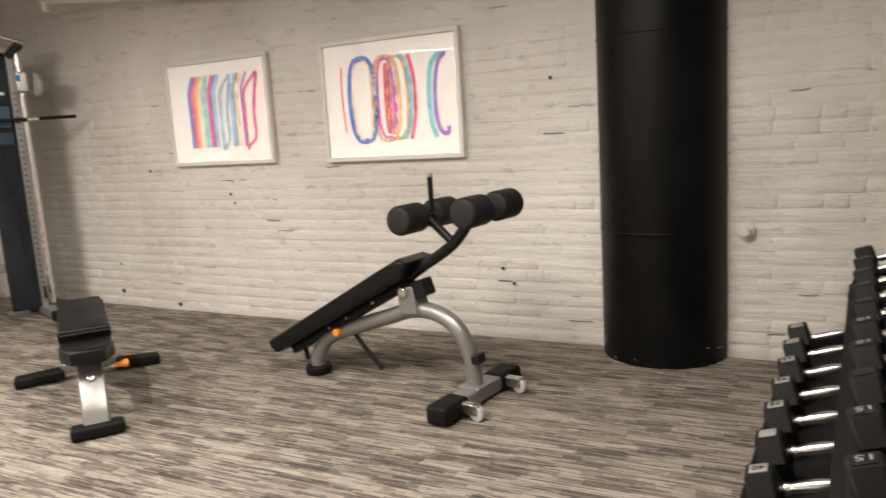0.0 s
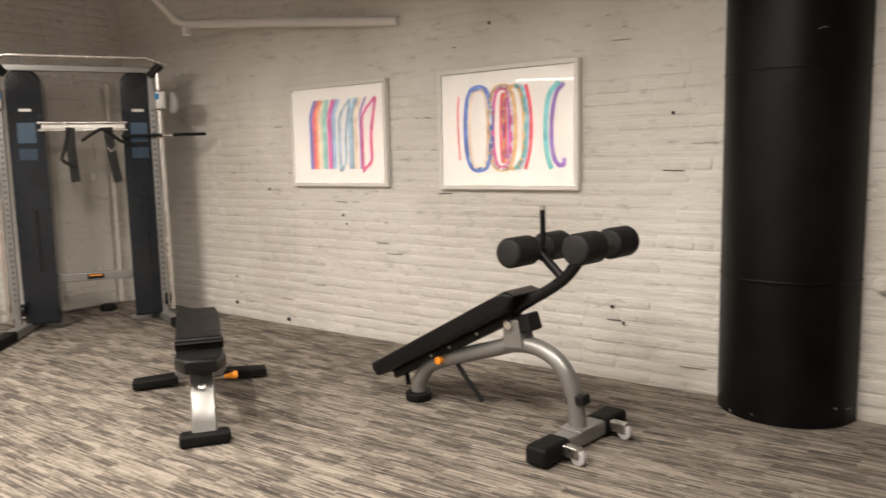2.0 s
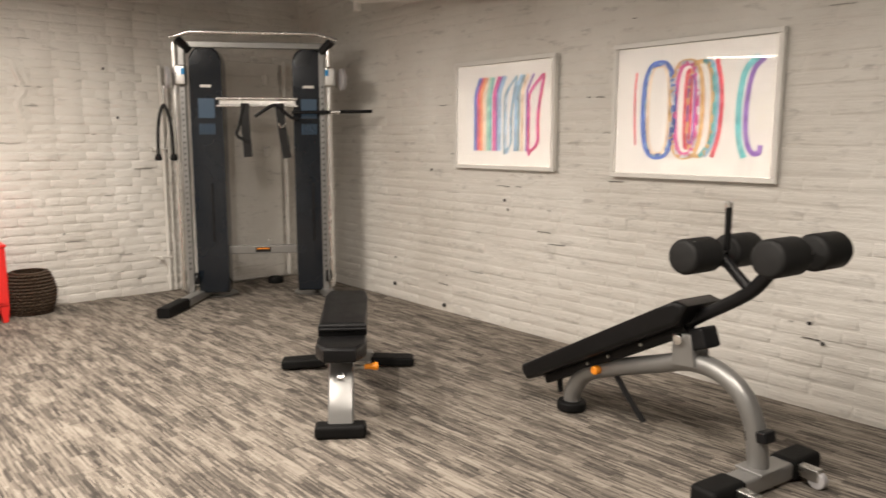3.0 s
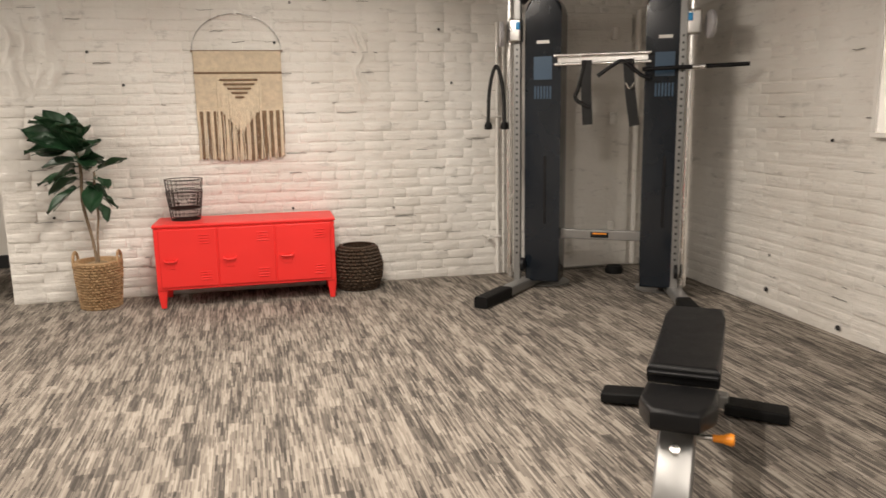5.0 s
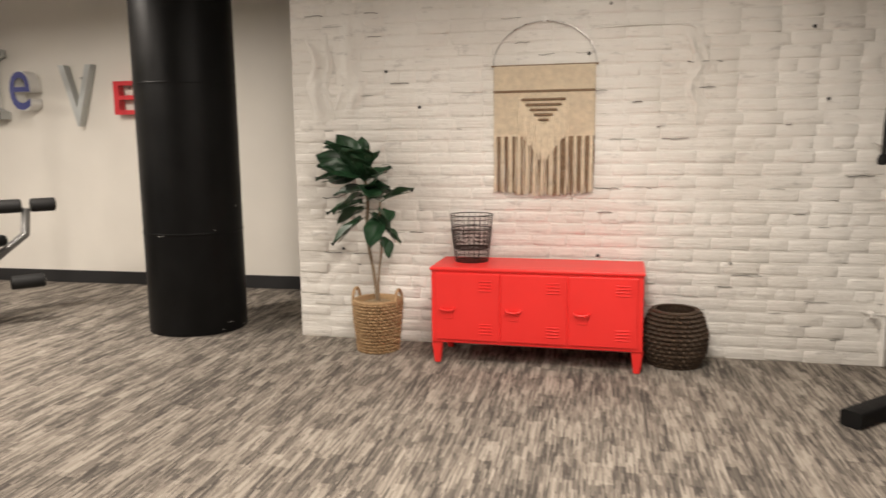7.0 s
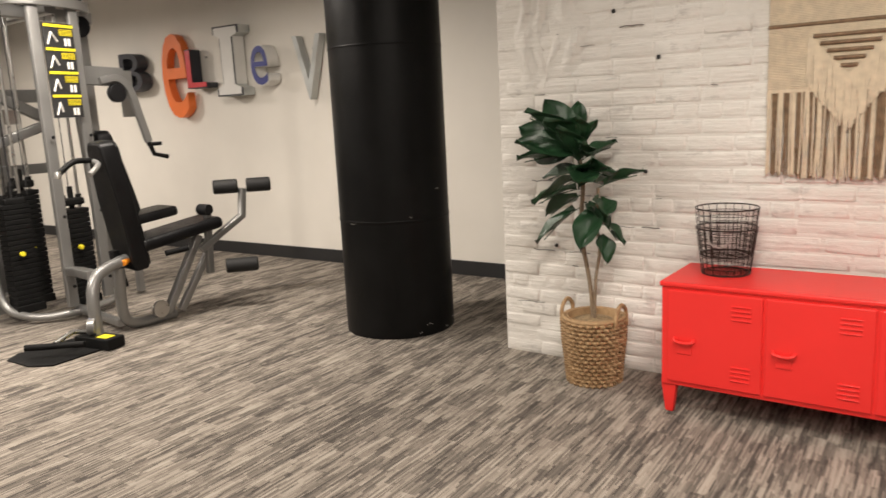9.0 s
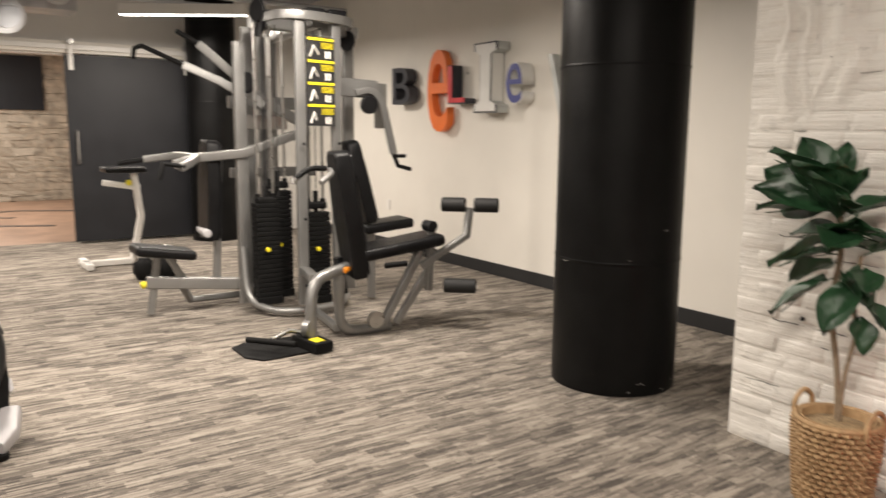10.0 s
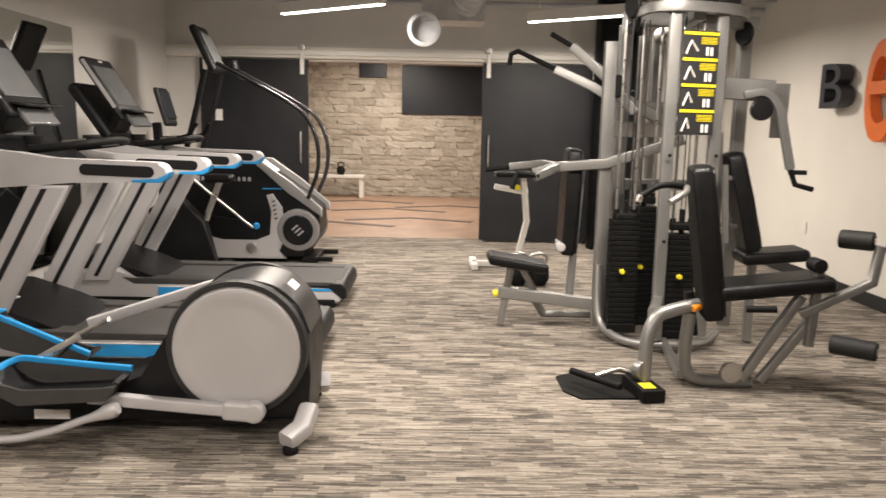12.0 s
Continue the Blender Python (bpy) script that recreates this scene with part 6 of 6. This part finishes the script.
    # leg station on the side of the column
    p("leg_frame", tube([(-5.93, -3.05, 0.03), (-5.94, -3.07, 0.30), (-5.99, -3.09, 0.42), (-6.08, -3.11, 0.46), (-6.24, -3.14, 0.49)], 0.038, 12, curve=5), SILVER)
    p("leg_frame", tube([(-6.20, -3.16, 0.44), (-6.19, -3.17, 0.2), (-6.22, -3.18, 0.08), (-6.32, -3.18, 0.035), (-6.58, -3.16, 0.035)], 0.036, 12, curve=5), SILVER)
    bar("leg_link", [(-5.98, -3.10, 0.44), (-6.12, -3.5, 0.40), (-6.22, -3.8, 0.36)], 0.07, 0.06)
    bar("floor_link", [(-6.19, -3.2, 0.06), (-6.3, -3.9, 0.06)], 0.05, 0.05)
    bar("diagonal", [(-6.52, -3.16, 0.05), (-6.80, -3.10, 0.56)], 0.07, 0.05)
    bar("diagonal", [(-6.62, -3.14, 0.05), (-6.86, -3.09, 0.42)], 0.05, 0.05)
    pad("backrest", (-6.27, -3.20, 0.84), 0.30, 0.86, 0.11, 8, -10)
    bar("back_post", [(-6.24, -3.2, 0.30), (-6.20, -3.2, 0.55)], 0.06, 0.05, PLASTIC)
    p("seat", box((-6.64, -3.15, 0.605), (0.62, 0.32, 0.085), 0.035, (0, 8, -8), seg=3), VINYL)
    p("handle", tube([(-5.86, -3.13, 1.08), (-5.98, -3.15, 1.15), (-6.12, -3.2, 1.15)], 0.018, 10, curve=4), RUBBER)
    p("handle", tube([(-6.0, -3.02, 1.07), (-6.1, -3.08, 1.12), (-6.15, -3.2, 1.14)], 0.018, 10, curve=4), SILVER)
    p("handle_tip", cyl((-5.86, -3.13, 1.06), (-5.87, -3.13, 1.10), 0.021, 10, 0.003), CHROME)
    p("orange_knob", cyl((-6.24, -3.12, 0.485), (-6.19, -3.09, 0.475), 0.02, 12, 0.005), ORANGE, "orange lock knob")
    bar("lever_post", [(-6.84, -3.06, 0.28), (-6.86, -3.05, 0.72)], 0.045, 0.05)
    bar("lever_arm", [(-6.78, -3.06, 0.46), (-7.12, -2.99, 0.66), (-7.14, -2.98, 0.86)], 0.05, 0.05)
    ax = Vector((-0.74, 0.67, 0)).normalized()
    for ctr in (Vector((-7.14, -2.98, 0.88)), Vector((-6.93, -2.96, 0.32))):
        ends = ((-0.205, -0.03), (0.03, 0.205)) if ctr.z > 0.5 else ((-0.02, 0.21),)
        for e0, e1 in ends:
            r = p("roller", cyl(ctr + ax * e0, ctr + ax * e1, 0.052, 22, 0.012), FOAM, "black foam leg roller")
            part("roller_cap", cyl(ctr + ax * (e1 - 0.001), ctr + ax * (e1 + 0.004), 0.022, 12), STEEL, r)
    p("pulley", lathe([(0, -0.014), (0.06, -0.014), (0.06, 0.014), (0, 0.014)], (-6.45, -3.13, 0.1), (0, 1, 0), 20), STEEL)
    p("pivot", cyl((-6.84, -3.10, 0.74), (-6.84, -3.0, 0.74), 0.04, 16, 0.006), PLASTIC)
    p("side_grip", tube([(-6.45, -3.0, 0.50), (-6.6, -2.96, 0.51)], 0.02, 10), RUBBER)
    # second seat behind it
    pad("backrest", (-6.84, -4.12, 0.99), 0.28, 0.68, 0.10, 14, -8)
    for z in (0.82, 1.14):
        bar("pad_bracket", [(-6.66, -4.0, z + 0.02), (-6.80, -4.08, z)], 0.04, 0.03)
    bar("pad_upright", [(-6.70, -3.98, 0.72), (-6.66, -3.98, 1.24)], 0.03, 0.04)
    p("seat", box((-7.07, -4.1, 0.625), (0.44, 0.30, 0.08), 0.03, (0, 6, -6), seg=3), VINYL)
    bar("seat_post", [(-6.95, -4.1, 0.58), (-6.95, -4.1, 0.02)], 0.06, 0.05)
    bar("back_post", [(-6.70, -4.15, 0.5), (-6.66, -4.15, 1.45)], 0.05, 0.07)
    # pectoral arm by the cream wall
    bar("arm_bracket", [(-6.6, -4.05, 1.74), (-6.95, -4.0, 1.72)], 0.05, 0.14)
    bar("swing_arm", [(-6.75, -3.98, 1.69), (-6.88, -3.96, 1.71), (-6.97, -3.95, 1.62), (-7.02, -3.95, 1.45), (-7.08, -3.95, 1.22)], 0.045, 0.055, curve=4)
    p("grip", tube([(-7.08, -3.95, 1.22), (-7.12, -3.95, 1.12), (-7.24, -3.95, 1.09)], 0.018, 10), RUBBER)
    p("grip", tube([(-7.07, -3.95, 1.20), (-7.18, -3.93, 1.20)], 0.016, 10), RUBBER)
    p("cam", cyl((-6.86, -3.93, 1.60), (-6.86, -3.98, 1.60), 0.07, 20, 0.006), PLASTIC)
    p("side_cover", slab([(-0.06, 1.42), (0.05, 1.42), (0.05, 1.78), (-0.06, 1.78)], 0.02, Matrix.Translation((-7.05, -4.12, 0)), 0.004), SILVER)
    # low row foot plate
    b = slab([(-0.27, -0.20), (0.12, -0.22), (0.2, -0.1), (0.2, 0.15), (0.1, 0.22), (-0.27, 0.2)], 0.008, Matrix.Translation((-5.68, -3.14, 0.006)) @ pose(0, 0, 0, 90, 0, 0))
    p("floor_plate", b, RUBBER, "thin dark floor plate")
    bx = p("step_box", box((-5.92, -3.02, 0.04), (0.13, 0.30, 0.07), 0.008, (0, 0, 8)), RUBBER)
    part("warning_label", box((-5.92, -2.95, 0.0765), (0.07, 0.09, 0.003), 0, (0, 0, 8)), YELLOW, bx, "yellow warning label")
    p("row_bar", cyl((-5.55, -3.20, 0.075), (-5.77, -2.93, 0.075), 0.02, 12, 0.004), RUBBER)
    p("row_link", tube([(-5.66, -3.06, 0.09), (-5.80, -3.10, 0.12), (-5.88, -3.10, 0.10)], 0.016, 8), CHROME)
    p("row_pulley", cyl((-5.93, -3.04, 0.13), (-5.90, -3.08, 0.13), 0.06, 18, 0.006), SILVER)


multi_gym()


def small_bench(loc):
    c = thing("preacher_bench", loc, 0, "white framed weight bench in front of the black door", "bench")
    part("base", box((0.35, 0, 0.04), (0.5, 0.07, 0.06), 0.008), WHITE, c)
    part("cross", box((0.55, 0, 0.04), (0.07, 0.5, 0.06), 0.008), WHITE, c)
    part("mast", tube([(0.1, 0, 0.05), (0.0, 0, 0.5), (0.05, 0, 0.95)], 0, flat=(0.07, 0.06)), WHITE, c)
    part("arm", tube([(0.0, 0, 0.8), (0.35, 0, 0.86)], 0, flat=(0.06, 0.06)), WHITE, c)
    part("pad", box((0.15, 0, 0.99), (0.4, 0.3, 0.06), 0.02), VINYL, c)
    part("yellow_knob", cyl((0.12, 0.06, 0.86), (0.12, 0.1, 0.86), 0.03, 12, 0.004), YELLOW, c)


small_bench((-5.75, -6.9, 0))
for x in (-5.56, -5.76):
    k = thing("kettlebell", (x, -6.0, 0), 0, "black kettlebell with steel handle on the carpet", "kettlebell", "kettlebells")
    part("bell", lathe([(0, 0), (0.07, 0), (0.105, 0.07), (0.1, 0.15), (0.05, 0.2), (0, 0.2)], seg=20), RUBBER, k)
    part("grip", tube([(-0.06, 0, 0.17), (-0.075, 0, 0.27), (0, 0, 0.30), (0.075, 0, 0.27), (0.06, 0, 0.17)], 0.016, 8, curve=4), STEEL, k)


# ---- bricks and stones, last ----
def brick_mesh(name, L, hgt, d, seed, material, soft=0.010):
    """A brick face block with soft, uneven, thickly painted edges; local: x along the wall, -y outwards."""
    r = random.Random(seed)
    b = bmesh.new()
    bmesh.ops.create_cube(b, size=1)
    for v in b.verts:
        v.co = Vector((v.co.x * L, v.co.y * d, v.co.z * hgt))
        if v.co.y < 0:
            v.co += Vector((r.uniform(-.004, .004), r.uniform(-.0025, .0025), r.uniform(-.003, .003)))
    front = [e for e in b.edges if e.verts[0].co.y < 0 and e.verts[1].co.y < 0]
    bmesh.ops.bevel(b, geom=front, offset=soft, segments=2, affect="EDGES", profile=0.5)
    back = [f for f in b.faces if all(v.co.y > d * 0.49 for v in f.verts)]
    bmesh.ops.delete(b, geom=back, context="FACES")
    me = bpy.data.meshes.new(name)
    bmesh.ops.recalc_face_normals(b, faces=b.faces)
    b.to_mesh(me)
    b.free()
    me.materials.append(material)
    me.shade_smooth()
    return me


COURSE, LENGTH, SINK = 0.074, 0.215, 0.008


def brick_face(wall, p0, p1, near, seed, joint=0.012, relief=0.022, bridge=0.0):
    """Courses of painted bricks on the line p0 to p1; those inside the stretch near=(s0, s1, z0, z1) are parts of their own, the rest one joined part."""
    a, e = Vector((*p0, 0)), Vector((*p1, 0))
    d = (e - a).normalized()
    total = (e - a).length
    rz = math.degrees(math.atan2(d.y, d.x))
    kinds = [brick_mesh("brick", LENGTH - joint, COURSE - joint, relief, seed + k, BRICK) for k in range(6)]
    halves = [brick_mesh("brick", LENGTH / 2 - joint, COURSE - joint, relief, seed + 20 + k, BRICK) for k in range(3)]
    r = random.Random(seed)
    verts, faces = [], []
    count = 0
    for row in range(int(H / COURSE) + 1):
        z = row * COURSE + COURSE / 2
        if z > H - 0.02:
            continue
        header = row % 6 == 5
        step = LENGTH / 2 if header else LENGTH
        s = -r.random() * step if row % 2 else 0.0
        while s < total:
            run = 2 if r.random() < bridge and s + 2 * step < total else 1
            c = s + run * step / 2
            if s >= -0.001 and run == 2 or c - step / 2 >= -0.001 and c + step / 2 <= total + 0.03:
                me = r.choice(halves if header else kinds)
                out = r.gauss(0, 0.0016)
                m = Matrix.Translation(a + d * c + Vector((0, 0, z + r.gauss(0, 0.0015)))) @ pose(0, 0, 0, r.gauss(0, 0.4), r.gauss(0, 0.4), rz + r.gauss(0, 0.3)) @ Matrix.Translation((0, SINK + out, 0)) @ Matrix.Diagonal((run * 1.0, 1, 1, 1))
                if near[0] < c < near[1] and near[2] < z < near[3] and count < 300:
                    ob = new("brick", me)
                    ob.parent = wall
                    ob.matrix_basis = m
                    count += 1
                else:
                    o = len(verts)
                    verts.extend(m @ v.co for v in me.vertices)
                    faces.extend([o + i for i in f.vertices] for f in me.polygons)
            s += step * run
    me = bpy.data.meshes.new("bricks")
    me.from_pydata(verts, [], faces)
    me.materials.append(BRICK)
    me.shade_smooth()
    ob = new("bricks", me)
    ob.parent = wall
    tagged(ob, kind="stuff")


brick_face(wall_west, (WEST(-0.7), -0.7), (WEST(4.3), 4.3), (0.0, 3.4, 0.05, 1.42), 100, 0.008, 0.0105, 0.06)
brick_face(wall_north, (-6.9, NORTH(-6.9)), (2.6, NORTH(2.6)), (1.2, 6.3, 0.3, 1.2), 200, 0.005, 0.0072, 0.5)


def stone_wall():
    r = random.Random(7)
    kinds = []
    for k in range(8):
        b = bmesh.new()
        bmesh.ops.create_cube(b, size=1)
        bmesh.ops.subdivide_edges(b, edges=b.edges[:], cuts=1, use_grid_fill=True)
        for v in b.verts:
            v.co += Vector((r.uniform(-.1, .1), r.uniform(-.12, .12), r.uniform(-.1, .1)))
        me = bpy.data.meshes.new("stone")
        b.to_mesh(me)
        b.free()
        me.materials.append(STONE2)
        kinds.append(me)
    z = 0.0
    count = 0
    verts, faces = [], []
    while z < 2.95:
        hgt = r.uniform(0.09, 0.17)
        x = -7.0 + r.uniform(0, 0.2)
        while x < -1.0:
            w = r.uniform(0.14, 0.42)
            me = r.choice(kinds)
            m = Matrix.Translation((x + w / 2, -15.43, z + hgt / 2)) @ Matrix.Diagonal((w * 0.99, 0.07 + r.uniform(0, .06), hgt * 0.98, 1))
            if -5.7 < x < -2.6 and count < 300:
                ob = new("stone", me)
                ob.parent = wall_stone
                ob.matrix_basis = m
                count += 1
            else:
                o = len(verts)
                verts.extend(m @ v.co for v in me.vertices)
                faces.extend([o + i for i in f.vertices] for f in me.polygons)
            x += w
        z += hgt
    me = bpy.data.meshes.new("stones")
    me.from_pydata(verts, [], faces)
    me.materials.append(STONE)
    ob = new("stones", me)
    ob.parent = wall_stone
    tagged(ob, kind="stuff")


STONE2 = mat("varied_rubble_stone", (0.44, 0.39, 0.32), 0.85, 0, 0.35, 7, 0.6, 40)
_nt = STONE2.node_tree
_info = _nt.nodes.new("ShaderNodeObjectInfo")
_ramp = _nt.nodes.new("ShaderNodeValToRGB")
_ramp.color_ramp.elements[0].color = (0.30, 0.255, 0.20, 1)
_ramp.color_ramp.elements[1].color = (0.62, 0.57, 0.49, 1)
_mul = _nt.nodes.new("ShaderNodeMixRGB")
_mul.inputs[0].default_value = 0.5
_src = _nt.nodes["Principled BSDF"].inputs["Base Color"].links[0].from_socket
_nt.links.new(_info.outputs["Random"], _ramp.inputs["Fac"])
_nt.links.new(_src, _mul.inputs[1])
_nt.links.new(_ramp.outputs["Color"], _mul.inputs[2])
_nt.links.new(_mul.outputs[0], _nt.nodes["Principled BSDF"].inputs["Base Color"])
stone_wall()

# old bolts and holes in the brick walls
r = random.Random(31)
for k in range(26):
    n = k % 2
    x, z = r.uniform(-6.0, 0.2), r.uniform(0.15, 2.3)
    y = r.uniform(-0.5, 2.6)
    ctr = (x, NORTH(x) - 0.004, z) if n else (WEST(y) + 0.004, y, z)
    ax = (0, -1, 0) if n else (1, 0, 0)
    solo("wall_anchor", lathe([(0, 0), (0.011, 0), (0.009, 0.006), (0.005, 0.007), (0.004, 0.003), (0, 0.003)], ctr, ax, 8), SCUFF if k % 5 == 0 else BASE, "small dark anchor hole in the painted brick", "wall anchor")
for ctr in ((-5.28, NORTH(-5.28) - 0.006, 0.13), (-4.62, NORTH(-4.62) - 0.006, 0.05)):
    solo("wall_anchor", lathe([(0, 0), (0.018, 0), (0.014, 0.007), (0, 0.004)], ctr, (0, -1, 0), 10), BASE, "dark anchor hole low in the painted brick", "wall anchor")
knob = thing("pipe_stub", (-0.36, NORTH(-0.36) - 0.006, 0.70), 0, "white painted round pipe stub in the brick wall", "pipe stub")
part("flange", lathe([(0, 0), (0.05, 0), (0.046, 0.012), (0.025, 0.02), (0.024, 0.05), (0, 0.052)], (0, 0, 0), (0, -1, 0), 20), BRICK, knob)

# cracks along the joints, a bricked-up opening's edge and a ridge of old render
r = random.Random(77)


def crack_lines(wall, count, place, span):
    b = bmesh.new()
    for _ in range(count):
        s = r.uniform(*span)
        row = r.randint(2, 29)
        z = row * COURSE
        n = r.randint(2, 6)
        pts = [place(s + i * 0.03, z + r.uniform(-0.004, 0.004)) for i in range(n)]
        tube(pts, r.uniform(0.0012, 0.003), 5, b)
    ob = part("joint_crack", b, CRACK, wall, "dark hairline crack in the paint")
    tagged(ob, kind="stuff")


CRACK = mat("bare_mortar", (0.16, 0.15, 0.14), 0.9, 0, 0.4, 30, 0.3)
crack_lines(wall_west, 75, lambda s, z: (WEST(s) + 0.0035, s, z), (-0.65, 3.2))
crack_lines(wall_north, 55, lambda s, z: (s, NORTH(s) - 0.003, z), (-5.6, 0.5))
for path in ([(1.28, 1.99), (1.5, 2.0), (1.78, 1.99), (1.86, 1.94), (1.87, 1.75), (1.865, 1.55), (1.86, 1.40)],):
    pts = [(WEST(y) + 0.001, y + r.uniform(-.006, .006), z) for y, z in path]
    part("paint_ridge", tube(pts, 0.005, 8, curve=5), BRICK, wall_west)


def render_patch(y0, y1, z0, z1, depth, seed):
    """A lumpy, uneven patch of old render under the paint, fading out at its rim."""
    q = random.Random(seed)
    ph = [q.uniform(0, 6.28) for _ in range(6)]
    ny, nz = 22, 40
    b = bmesh.new()
    grid = []
    for i in range(ny + 1):
        row = []
        for j in range(nz + 1):
            u, v = i / ny, j / nz
            rim = min(1.0, 4.5 * min(u, 1 - u, v, 1 - v))
            lump = 0.5 + 0.3 * math.sin(9 * u + ph[0] + 3 * v) + 0.3 * math.sin(14 * v + ph[1]) * math.sin(11 * u + ph[2]) + q.uniform(-0.12, 0.12)
            y = y0 + (y1 - y0) * u + 0.02 * math.sin(12 * v + ph[3])
            row.append(b.verts.new((WEST(y) - 0.004 + depth * rim * max(0.15, lump), y, z0 + (z1 - z0) * v)))
        grid.append(row)
    for a, c in zip(grid, grid[1:]):
        for j in range(nz):
            b.faces.new((a[j], c[j], c[j + 1], a[j + 1]))
    part("old_render", b, BRICK, wall_west, "lumpy painted patch of old render")


render_patch(-0.58, -0.42, 1.42, 2.05, 0.030, 5)
render_patch(-0.40, -0.20, 1.50, 2.15, 0.034, 8)
render_patch(1.80, 1.92, 1.45, 2.02, 0.018, 12)
